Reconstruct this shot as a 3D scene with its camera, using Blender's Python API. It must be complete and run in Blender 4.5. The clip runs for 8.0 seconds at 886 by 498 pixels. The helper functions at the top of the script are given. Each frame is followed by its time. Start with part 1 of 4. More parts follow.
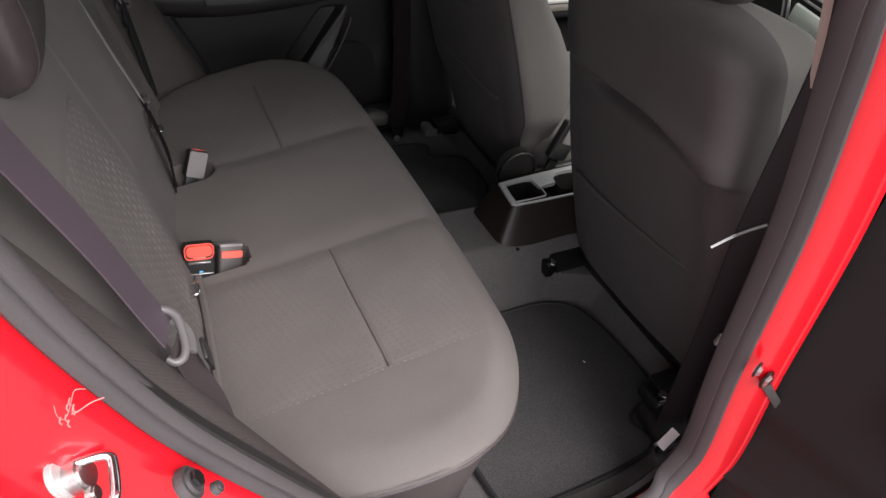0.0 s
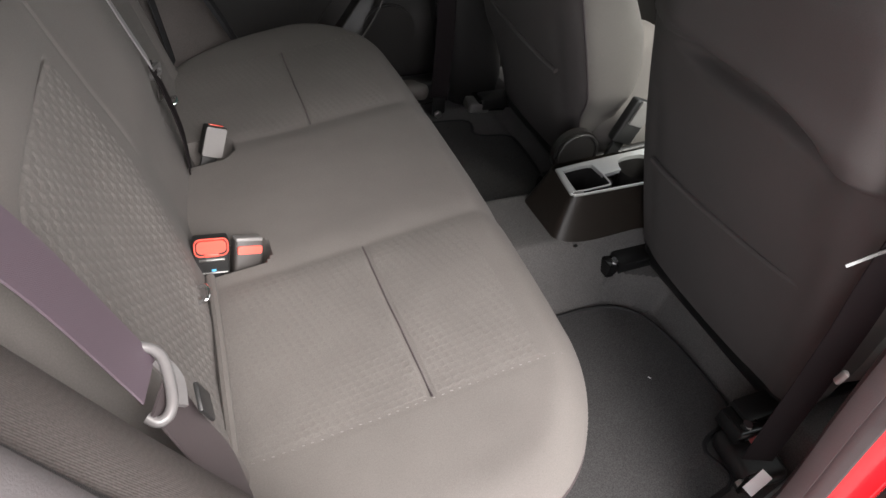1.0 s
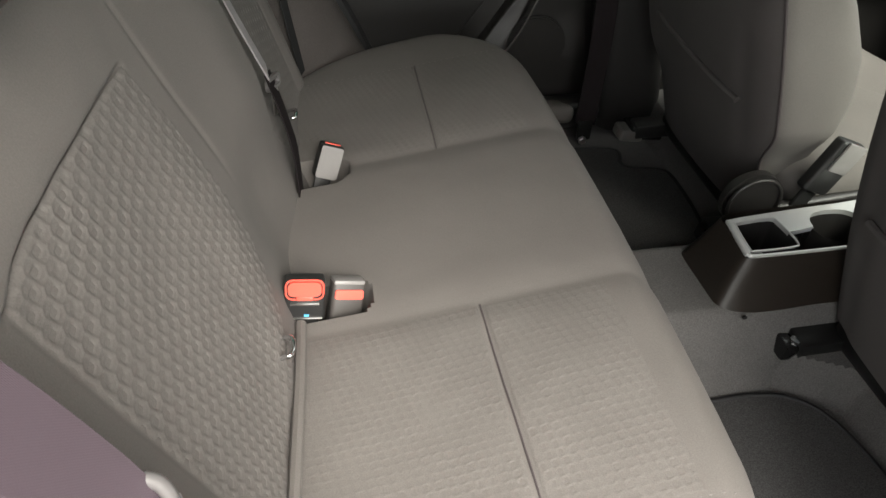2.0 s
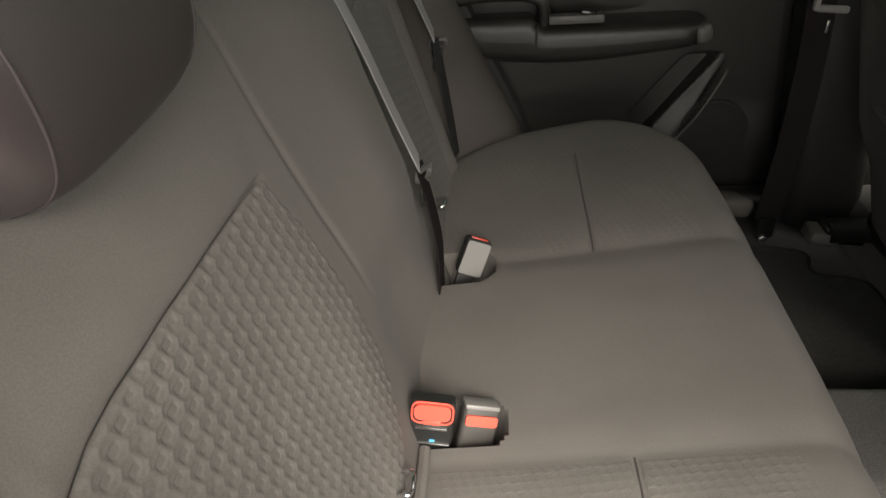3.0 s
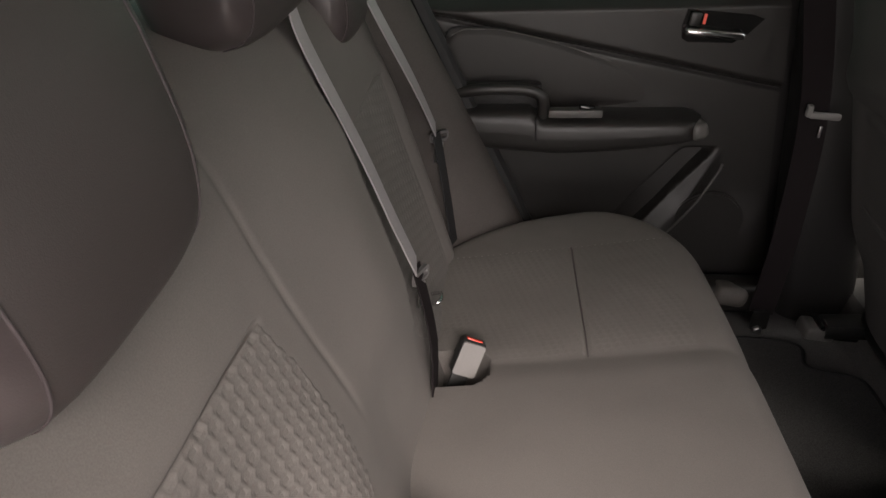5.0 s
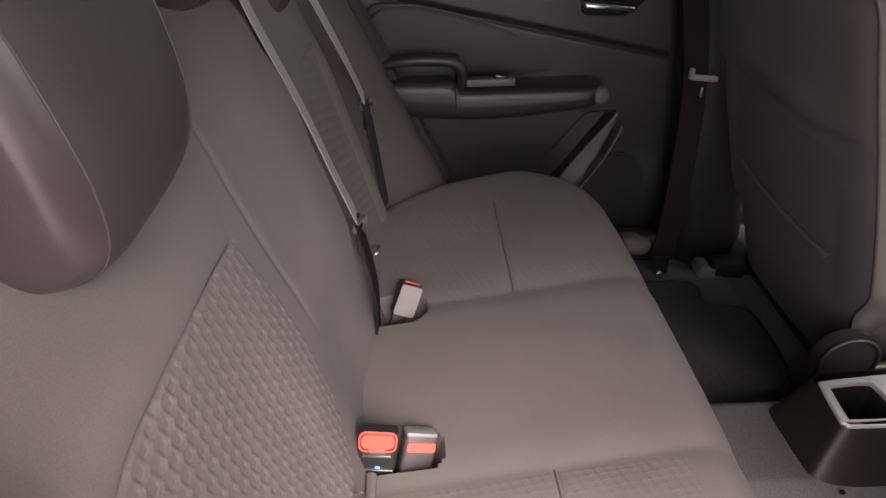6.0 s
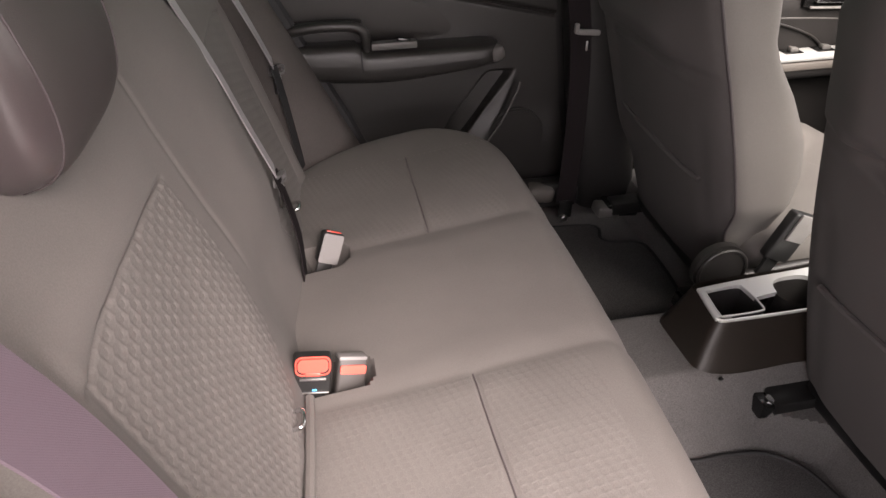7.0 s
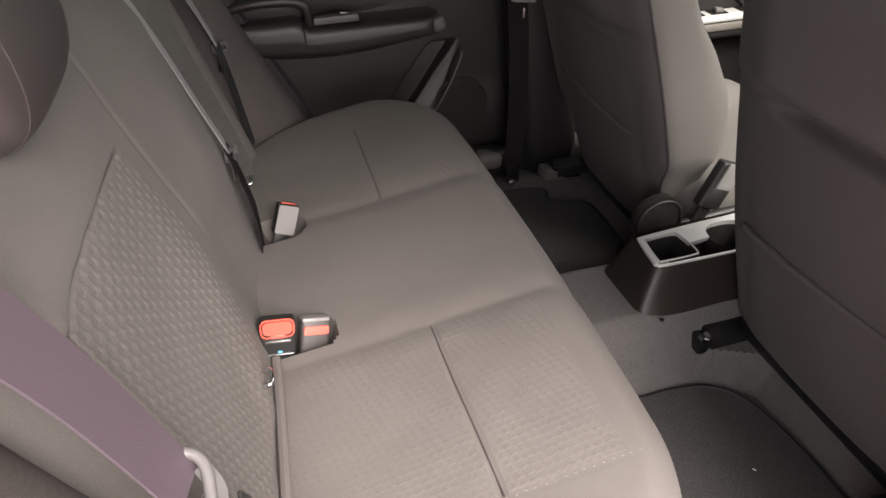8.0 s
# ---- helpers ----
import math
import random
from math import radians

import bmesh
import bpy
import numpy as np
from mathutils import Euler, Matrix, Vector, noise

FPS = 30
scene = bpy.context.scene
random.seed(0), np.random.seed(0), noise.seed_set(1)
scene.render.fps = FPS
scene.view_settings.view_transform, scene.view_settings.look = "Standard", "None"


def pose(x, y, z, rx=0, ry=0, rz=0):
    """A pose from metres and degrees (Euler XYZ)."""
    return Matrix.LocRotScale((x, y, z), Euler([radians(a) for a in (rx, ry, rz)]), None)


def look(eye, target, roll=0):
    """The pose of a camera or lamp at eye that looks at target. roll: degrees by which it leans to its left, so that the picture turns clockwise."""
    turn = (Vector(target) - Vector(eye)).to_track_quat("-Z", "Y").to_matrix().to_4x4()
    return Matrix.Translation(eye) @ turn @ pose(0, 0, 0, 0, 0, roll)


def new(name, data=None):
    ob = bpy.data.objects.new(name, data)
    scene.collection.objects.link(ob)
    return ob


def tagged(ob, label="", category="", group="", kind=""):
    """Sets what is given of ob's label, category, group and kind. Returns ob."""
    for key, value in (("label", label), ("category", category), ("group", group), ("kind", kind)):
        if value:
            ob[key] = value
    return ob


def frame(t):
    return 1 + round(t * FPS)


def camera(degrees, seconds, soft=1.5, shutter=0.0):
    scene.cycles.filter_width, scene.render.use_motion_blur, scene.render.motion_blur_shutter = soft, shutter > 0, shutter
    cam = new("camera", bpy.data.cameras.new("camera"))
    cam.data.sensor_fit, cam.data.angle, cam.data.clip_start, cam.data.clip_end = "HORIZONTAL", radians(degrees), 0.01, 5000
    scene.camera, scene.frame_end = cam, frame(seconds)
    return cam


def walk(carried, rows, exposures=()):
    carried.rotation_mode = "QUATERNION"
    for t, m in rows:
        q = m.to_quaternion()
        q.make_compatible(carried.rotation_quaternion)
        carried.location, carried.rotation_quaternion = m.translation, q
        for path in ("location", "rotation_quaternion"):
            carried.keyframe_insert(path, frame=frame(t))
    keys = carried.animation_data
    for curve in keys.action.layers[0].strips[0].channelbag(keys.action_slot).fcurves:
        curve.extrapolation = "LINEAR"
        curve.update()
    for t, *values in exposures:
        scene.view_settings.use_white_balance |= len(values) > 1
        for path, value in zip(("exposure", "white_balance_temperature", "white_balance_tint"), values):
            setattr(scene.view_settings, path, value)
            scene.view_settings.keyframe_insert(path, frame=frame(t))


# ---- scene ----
cam = camera(69.9, 8.0)
PATH = [
    (0, (-0.061, -0.968, 1.365), (0.662, 0.369, 0.065), 6.4),
    (0.5, (-0.042, -0.901, 1.332), (0.629, 0.424, -0.007), 4.9),
    (1, (-0.025, -0.82, 1.283), (0.596, 0.5, -0.085), 5.8),
    (2.5, (0.033, -0.603, 1.198), (0.038, 0.916, -0.104), -2.9),
    (3, (0.025, -0.553, 1.205), (-0.163, 1.03, -0.003), -4.8),
    (3.5, (0.032, -0.506, 1.231), (-0.245, 1.104, 0.077), -5.4),
    (4, (0.029, -0.475, 1.252), (-0.253, 1.163, 0.139), -3.9),
    (5.5, (0.02, -0.556, 1.274), (-0.052, 1.114, 0.176), -1.9),
    (6, (0.011, -0.624, 1.271), (0.075, 1.03, 0.149), -1.0),
    (6.5, (0.006, -0.685, 1.268), (0.202, 0.958, 0.144), -0.6),
    (7, (0.011, -0.728, 1.265), (0.308, 0.867, 0.096), -0.8),
    (7.5, (0.01, -0.755, 1.266), (0.405, 0.809, 0.084), -0.8),
    (8, (0.004, -0.78, 1.269), (0.425, 0.745, 0.045), -1.3),
]
SKY, SUN = 0.36, 4.8
EXPOSURES = [(0, 0.22, 6500, 17), (1, 0.9, 6600, 13), (2.5, 1.08, 7000, 6), (3.5, 0.57, 7250, 8), (4, 0.84, 7250, 8), (5.5, 0.97, 7050, 23), (6.5, 1.18, 7100, 26), (7.3, 1.40, 7050, 20), (8, 1.18, 7000, 17)]

walk(cam, [(t, look(eye, target, roll)) for t, eye, target, roll in PATH], EXPOSURES)

# ---- world and light ----
world = bpy.data.worlds.new("overcast")
scene.world = world
world.use_nodes = True
wn, wl = world.node_tree.nodes, world.node_tree.links
sky = wn.new("ShaderNodeTexSky")
sky.sky_type, sky.sun_disc = "NISHITA", False
sky.sun_elevation, sky.sun_rotation = radians(48), radians(164)
soften = wn.new("ShaderNodeHueSaturation")
soften.inputs["Saturation"].default_value = 0.12
wl.new(sky.outputs[0], soften.inputs["Color"])
wl.new(soften.outputs[0], wn["Background"].inputs[0])
wn["Background"].inputs[1].default_value = SKY

sun = new("sun", bpy.data.lights.new("sun", "SUN"))
sun.data.energy, sun.data.angle, sun.data.color = SUN, radians(45), (1.0, 0.96, 0.92)
sun.matrix_world = look((0, 0, 0), Vector((-0.28, 1.0, -1.15)))


# ---- materials ----
def material(name, color, rough=0.6, metal=0.0, bump=0.0, grain=400.0, vary=0.12, blotch=6.0, coat=0.0, weave=0.0, spec=0.5, sheen=0.0, big_share=0.55):
    """Colour varied at two scales, fine relief by noise, and a woven relief where weave is given (threads per metre)."""
    m = bpy.data.materials.new(name)
    m.use_nodes = True
    n, l = m.node_tree.nodes, m.node_tree.links
    b = n["Principled BSDF"]
    tc = n.new("ShaderNodeTexCoord")
    big = n.new("ShaderNodeTexNoise")
    big.inputs["Scale"].default_value, big.inputs["Detail"].default_value = blotch, 4
    fine = n.new("ShaderNodeTexNoise")
    fine.inputs["Scale"].default_value, fine.inputs["Detail"].default_value = grain, 3
    l.new(tc.outputs["Object"], big.inputs["Vector"])
    l.new(tc.outputs["Object"], fine.inputs["Vector"])
    mixn = n.new("ShaderNodeMath")
    mixn.operation = "MULTIPLY_ADD"
    mixn.inputs[1].default_value = big_share
    l.new(big.outputs[0], mixn.inputs[0])
    half = n.new("ShaderNodeMath")
    half.operation = "MULTIPLY"
    half.inputs[1].default_value = 1 - big_share
    l.new(fine.outputs[0], half.inputs[0])
    l.new(half.outputs[0], mixn.inputs[2])
    ramp = n.new("ShaderNodeValToRGB")
    ramp.color_ramp.elements[0].position, ramp.color_ramp.elements[1].position = 0.3, 0.7
    ramp.color_ramp.elements[0].color = (*[c * (1 - vary) for c in color], 1)
    ramp.color_ramp.elements[1].color = (*[min(1, c * (1 + vary)) for c in color], 1)
    l.new(mixn.outputs[0], ramp.inputs[0])
    l.new(ramp.outputs[0], b.inputs["Base Color"])
    b.inputs["Roughness"].default_value, b.inputs["Metallic"].default_value = rough, metal
    b.inputs["Specular IOR Level"].default_value = spec
    b.inputs["Coat Weight"].default_value = coat
    b.inputs["Coat Roughness"].default_value = 0.06
    b.inputs["Sheen Weight"].default_value = sheen
    if bump:
        bp = n.new("ShaderNodeBump")
        bp.inputs["Strength"].default_value, bp.inputs["Distance"].default_value = bump, 0.001
        source = fine.outputs[0]
        if weave:
            wv = [n.new("ShaderNodeTexWave") for _ in range(2)]
            for w, d in zip(wv, ("DIAGONAL", "Y")):
                w.bands_direction = d
                w.inputs["Scale"].default_value, w.inputs["Distortion"].default_value = weave / 6.28, 1.5
                l.new(tc.outputs["Object"], w.inputs["Vector"])
            add = n.new("ShaderNodeMath")
            l.new(wv[0].outputs["Fac"], add.inputs[0])
            l.new(wv[1].outputs["Fac"], add.inputs[1])
            add2 = n.new("ShaderNodeMath")
            l.new(add.outputs[0], add2.inputs[0])
            l.new(fine.outputs[0], add2.inputs[1])
            source = add2.outputs[0]
        l.new(source, bp.inputs["Height"])
        l.new(bp.outputs[0], b.inputs["Normal"])
    return m


FABRIC = material("seat_fabric", (0.125, 0.115, 0.108), 0.88, bump=0.16, grain=800, vary=0.14, blotch=9, spec=0.2, sheen=0.03, big_share=0.35)
INSERT = material("patterned_fabric", (0.128, 0.118, 0.111), 0.88, bump=0.18, grain=800, vary=0.18, blotch=12, spec=0.2, sheen=0.03, big_share=0.35)
FABRIC_DARK = material("dark_back_fabric", (0.069, 0.062, 0.061), 0.8, bump=0.3, grain=900, vary=0.14, spec=0.25, sheen=0.03)
VINYL = material("head_restraint_fabric", (0.042, 0.035, 0.034), 0.52, bump=0.15, grain=1100, vary=0.12, spec=0.55)
VINYL_SIDE = material("soft_vinyl", (0.050, 0.040, 0.041), 0.30, bump=0.1, grain=900, vary=0.1, spec=0.9)
BOLSTER = material("bolster_mesh_cloth", (0.080, 0.071, 0.067), 0.9, bump=0.32, weave=1100, grain=650, vary=0.26, blotch=9, spec=0.2, big_share=0.3)
SKIRT = material("skirt_cloth", (0.06, 0.05, 0.048), 0.85, bump=0.3, grain=900, vary=0.1, spec=0.25)
PIPING = material("piping", (0.05, 0.04, 0.042), 0.6, vary=0.1)
STITCH = material("stitch_thread", (0.155, 0.144, 0.137), 0.8, vary=0.1)
CARPET = material("carpet", (0.098, 0.094, 0.092), 0.95, bump=0.8, grain=480, vary=0.3, blotch=14, spec=0.1, sheen=0.05, big_share=0.2)
MAT = material("mat_carpet", (0.058, 0.057, 0.057), 0.95, bump=0.9, grain=480, vary=0.4, blotch=20, spec=0.1, big_share=0.12)
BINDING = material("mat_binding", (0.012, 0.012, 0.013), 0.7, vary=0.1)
TRIM = material("black_trim_plastic", (0.019, 0.018, 0.018), 0.4, bump=0.35, grain=1300, vary=0.12, spec=0.4)
DOOR_TRIM = material("matt_door_plastic", (0.016, 0.0145, 0.014), 0.75, bump=0.4, grain=900, vary=0.15, spec=0.2)
TRIM_GREY = material("grey_trim_plastic", (0.021, 0.0195, 0.0185), 0.38, bump=0.3, grain=1300, vary=0.12, spec=0.55)
TRIM_CLOTH = material("door_cloth", (0.028, 0.0255, 0.024), 0.5, bump=0.3, grain=1200, vary=0.15, spec=0.4)
GLOSS = material("gloss_black_plastic", (0.008, 0.008, 0.008), 0.18, vary=0.05)
SILVER = material("satin_silver_plastic", (0.5, 0.5, 0.49), 0.32, metal=0.35, vary=0.04, grain=1500, bump=0.05)
CHROME = material("chrome", (0.75, 0.75, 0.76), 0.12, metal=1.0, vary=0.03)
STEEL = material("zinc_steel", (0.5, 0.49, 0.48), 0.3, metal=1.0, vary=0.12, bump=0.1)
STEEL_DARK = material("black_steel", (0.012, 0.012, 0.012), 0.35, metal=0.2, vary=0.15)
RED_PAINT = material("red_paint", (0.64, 0.0085, 0.016), 0.26, vary=0.05, blotch=3, coat=0.6)
RUBBER = material("seal_rubber", (0.056, 0.052, 0.053), 0.6, bump=0.3, grain=700, vary=0.15, spec=0.35)
RUBBER_PALE = material("pale_rubber", (0.064, 0.059, 0.060), 0.6, bump=0.3, grain=700, vary=0.15, spec=0.4)
# Base colour raised for the light that the rear belts catch.
WEBBING = material("grey_webbing", (0.33, 0.31, 0.32), 0.6, bump=0.25, grain=1800, vary=0.06, spec=0.4)
WEBBING_DARK = material("plum_webbing", (0.080, 0.061, 0.074), 0.42, bump=0.12, weave=2400, grain=1500, vary=0.12, spec=0.4)
BUCKLE_RED = material("red_button", (0.88, 0.125, 0.09), 0.15, vary=0.04)
BUCKLE_BLACK = material("buckle_plastic", (0.018, 0.018, 0.018), 0.45, vary=0.1, bump=0.2)
BUCKLE_BROWN = material("brown_buckle_plastic", (0.06, 0.055, 0.052), 0.45, vary=0.1, bump=0.2)
BUCKLE_GREY = material("grey_buckle_plastic", (0.21, 0.2, 0.195), 0.4, vary=0.05)
LOOP_GREY = material("loop_grey", (0.125, 0.12, 0.12), 0.35, vary=0.08, spec=0.6)
BLUE = material("blue_mark", (0.1, 0.45, 0.75), 0.5, vary=0.03)
BEIGE = material("beige_trim", (0.5, 0.46, 0.41), 0.6, vary=0.05, bump=0.2)
WHITE_LABEL = material("white_label", (0.78, 0.78, 0.77), 0.6, vary=0.03)
HEADLINER = material("headliner_cloth", (0.62, 0.6, 0.56), 0.95, bump=0.3, grain=900, vary=0.06)
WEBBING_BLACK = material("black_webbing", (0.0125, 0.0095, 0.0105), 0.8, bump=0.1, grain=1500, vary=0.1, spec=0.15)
CONCRETE = material("concrete_ground", (0.2, 0.195, 0.19), 0.85, bump=0.5, grain=60, vary=0.15, blotch=1.5)
SEALANT = material("clear_sealant", (0.78, 0.20, 0.19), 0.25, vary=0.05, coat=0.5)
PALE = material("pale_panel", (0.80, 0.86, 0.77), 0.4, vary=0.04)
CONSOLE_SHELL = material("brown_black_plastic", (0.020, 0.016, 0.013), 0.36, bump=0.3, grain=1300, vary=0.12, spec=0.5)
# Pale for the light on the far sill; also the switch strip's band.
SILL_PALE = material("pale_beige_plastic", (0.12, 0.108, 0.098), 0.5, bump=0.3, grain=900, vary=0.2)
TRIM_SILL = material("pale_sill_plastic", (0.1, 0.095, 0.09), 0.45, bump=0.3, grain=1200, vary=0.12)
GLASS = bpy.data.materials.new("window_glass")
GLASS.use_nodes = True
gb = GLASS.node_tree.nodes["Principled BSDF"]
gb.inputs["Transmission Weight"].default_value, gb.inputs["Roughness"].default_value = 1.0, 0.0
gb.inputs["Base Color"].default_value, gb.inputs["IOR"].default_value = (0.72, 0.78, 0.76, 1), 1.45


def tinted(name, color, gloss=0.04):
    """Thin tinted glass: it lets light through in its tint and mirrors a little."""
    m = bpy.data.materials.new(name)
    m.use_nodes = True
    n, l = m.node_tree.nodes, m.node_tree.links
    n.remove(n["Principled BSDF"])
    clear, shine, mix = n.new("ShaderNodeBsdfTransparent"), n.new("ShaderNodeBsdfGlossy"), n.new("ShaderNodeMixShader")
    clear.inputs[0].default_value = (*color, 1)
    shine.inputs["Roughness"].default_value = 0.02
    mix.inputs[0].default_value = gloss
    l.new(clear.outputs[0], mix.inputs[1])
    l.new(shine.outputs[0], mix.inputs[2])
    l.new(mix.outputs[0], n["Material Output"].inputs[0])
    return m


TINT = tinted("tinted_glass", (0.24, 0.33, 0.29))
TINT_REAR = tinted("rear_glass", (0.46, 0.60, 0.56))
TINT_FRONT = tinted("front_side_glass", (0.70, 0.74, 0.72))
CLEAR = tinted("windscreen_glass", (0.95, 0.97, 0.95))


# ---- mesh helpers ----
def thing(name, label, category="", group="", kind="", at=(0, 0, 0)):
    ob = new(name)
    ob.empty_display_size = 0.05
    ob.location = at
    return tagged(ob, label, category, group, kind)


def part(name, bm, mat, parent=None, label="", smooth=True):
    """Link a bmesh in world coordinates as one mesh, under a thing or a part."""
    bmesh.ops.recalc_face_normals(bm, faces=bm.faces)
    me = bpy.data.meshes.new(name)
    for f in bm.faces:
        f.smooth = smooth
    bm.to_mesh(me)
    bm.free()
    if smooth:
        me.set_sharp_from_angle(angle=radians(42))
    for m in (mat if isinstance(mat, (list, tuple)) else [mat]):
        me.materials.append(m)
    ob = new(name, me)
    if parent:
        base = Matrix.Identity(4)
        up = parent
        while up:
            base = Matrix.Translation(up.location) @ base
            up = up.parent
        me.transform(base.inverted())
        ob.parent = parent
    return tagged(ob, label) if label else ob


def struct(name, bm, mat, label, category="", smooth=True):
    return tagged(part(name, bm, mat, None, label, smooth), label, category, kind="structure")


def grid(fn, nu, nv, us=None, vs=None, close_u=False):
    bm = bmesh.new()
    us = us if us is not None else np.linspace(0, 1, nu + 1)
    vs = vs if vs is not None else np.linspace(0, 1, nv + 1)
    if close_u:
        us = us[:-1]
    rows = [[bm.verts.new(fn(float(u), float(v))) for v in vs] for u in us]
    k = len(us)
    for i in range(k if close_u else k - 1):
        for j in range(len(vs) - 1):
            bm.faces.new((rows[i][j], rows[(i + 1) % k][j], rows[(i + 1) % k][j + 1], rows[i][j + 1]))
    return bm


def slab(fn, back, nu, nv, us=None, vs=None, flat=None):
    """A solid between the surface fn(u, v) and the same surface moved by back."""
    bm = grid(fn, nu, nv, us, vs)
    border = [e for e in bm.edges if e.is_boundary]
    out = bmesh.ops.extrude_edge_only(bm, edges=border)["geom"]
    moved = [v for v in out if isinstance(v, bmesh.types.BMVert)]
    bmesh.ops.translate(bm, verts=moved, vec=back)
    if flat is not None:
        for v in moved:
            v.co.z = flat
    bmesh.ops.contextual_create(bm, geom=[e for e in bm.edges if e.is_boundary])
    return bm


def rbox(size, at=(0, 0, 0), r=0.005, seg=2, turn=(0, 0, 0)):
    """A box with rounded edges."""
    bm = bmesh.new()
    bmesh.ops.create_cube(bm, size=1)
    for v in bm.verts:
        v.co = Vector((v.co.x * size[0], v.co.y * size[1], v.co.z * size[2]))
    if r:
        bmesh.ops.bevel(bm, geom=bm.edges[:], offset=min(r, min(size) * 0.48), segments=seg, affect="EDGES", profile=0.5)
    bm.transform(pose(*at, *turn))
    return bm


def rod(r, h, at=(0, 0, 0), turn=(0, 0, 0), n=20, r2=None, bevel=0.0):
    bm = bmesh.new()
    bmesh.ops.create_cone(bm, cap_ends=True, segments=n, radius1=r, radius2=r if r2 is None else r2, depth=h)
    if bevel:
        bmesh.ops.bevel(bm, geom=[e for e in bm.edges if abs(e.verts[0].co.z - e.verts[1].co.z) < 1e-6], offset=bevel, segments=2, affect="EDGES")
    bm.transform(pose(*at, *turn))
    return bm


def join(*bms):
    out = bms[0]
    for b in bms[1:]:
        me = bpy.data.meshes.new("t")
        b.to_mesh(me)
        b.free()
        out.from_mesh(me)
        bpy.data.meshes.remove(me)
    return out


def smooth_line(pts, n=8, closed=False):
    """A Catmull-Rom line through pts."""
    p = [Vector(q) for q in pts]
    k, out = len(p), []
    for i in range(k if closed else k - 1):
        a, b, c, d = (p[(i + o) % k] if closed else p[min(max(i + o, 0), k - 1)] for o in (-1, 0, 1, 2))
        for j in range(n):
            t = j / n
            out.append(0.5 * ((2 * b) + (c - a) * t + (2 * a - 5 * b + 4 * c - d) * t * t + (3 * b - a - 3 * c + d) * t ** 3))
    if not closed:
        out.append(p[-1])
    return out


def tube(pts, r, n=8, closed=False, k=8):
    line = smooth_line(pts, n, closed)
    bm = bmesh.new()
    m, rings = len(line), []
    up = Vector((0.13, 0.31, 0.94))
    for i, p in enumerate(line):
        d = (line[(i + 1) % m] - line[i - 1]) if closed else (line[min(i + 1, m - 1)] - line[max(i - 1, 0)])
        d.normalize()
        a = d.cross(up).normalized()
        b = d.cross(a)
        rings.append([bm.verts.new(p + r * (math.cos(x) * a + math.sin(x) * b)) for x in (2 * math.pi * j / k for j in range(k))])
    for i in range(m if closed else m - 1):
        for j in range(k):
            bm.faces.new((rings[i][j], rings[(i + 1) % m][j], rings[(i + 1) % m][(j + 1) % k], rings[i][(j + 1) % k]))
    if not closed:
        bm.faces.new(rings[0]), bm.faces.new(rings[-1])
    return bm


def ribbon(pts, width, normal, thick=0.0022, n=10):
    """A webbing band along pts, lying flat against a surface with that normal."""
    line = smooth_line(pts, n)
    bm, m, rings = bmesh.new(), len(line), []
    for i, p in enumerate(line):
        d = (line[min(i + 1, m - 1)] - line[max(i - 1, 0)]).normalized()
        w = d.cross(Vector(normal)).normalized()
        q = w.cross(d).normalized()
        h = width / 2
        rings.append([bm.verts.new(p + a * h * w + b * thick * q) for a, b in ((-1, 0), (-0.96, 0.5), (0.96, 0.5), (1, 0), (0.96, -0.5), (-0.96, -0.5))])
    for i in range(m - 1):
        for j in range(6):
            bm.faces.new((rings[i][j], rings[i + 1][j], rings[i + 1][(j + 1) % 6], rings[i][(j + 1) % 6]))
    bm.faces.new(rings[0]), bm.faces.new(rings[-1])
    return bm


def rounded(w, h, r, n=6, cx=0.0, cy=0.0):
    """A rounded rectangle as a list of 2D points."""
    out = []
    for sx, sy, a0 in ((1, 1, 0), (-1, 1, 90), (-1, -1, 180), (1, -1, 270)):
        for j in range(n + 1):
            a = radians(a0 + 90 * j / n)
            out.append((cx + sx * (w / 2 - r) + r * math.cos(a), cy + sy * (h / 2 - r) + r * math.sin(a)))
    return out


def plate(outer, holes, thick, m):
    """A flat plate with holes, of that thickness below its plane, at the pose m."""
    bm = bmesh.new()
    loops = []
    for loop in (outer, *holes):
        vs = [bm.verts.new((x, y, 0)) for x, y in loop]
        loops.append(vs)
        for i in range(len(vs)):
            bm.edges.new((vs[i - 1], vs[i]))
    if holes:
        bmesh.ops.triangle_fill(bm, edges=bm.edges[:], use_beauty=True, use_dissolve=False)
    else:
        bm.faces.new(loops[0])
    ex = bmesh.ops.extrude_face_region(bm, geom=bm.faces[:])["geom"]
    bmesh.ops.translate(bm, verts=[v for v in ex if isinstance(v, bmesh.types.BMVert)], vec=(0, 0, -thick))
    bm.transform(m)
    return bm


def smooth01(a, b, x):
    t = min(1.0, max(0.0, (x - a) / (b - a)))
    return t * t * (3 - 2 * t)


def bell(d, w):
    return math.exp(-(d / w) ** 2)


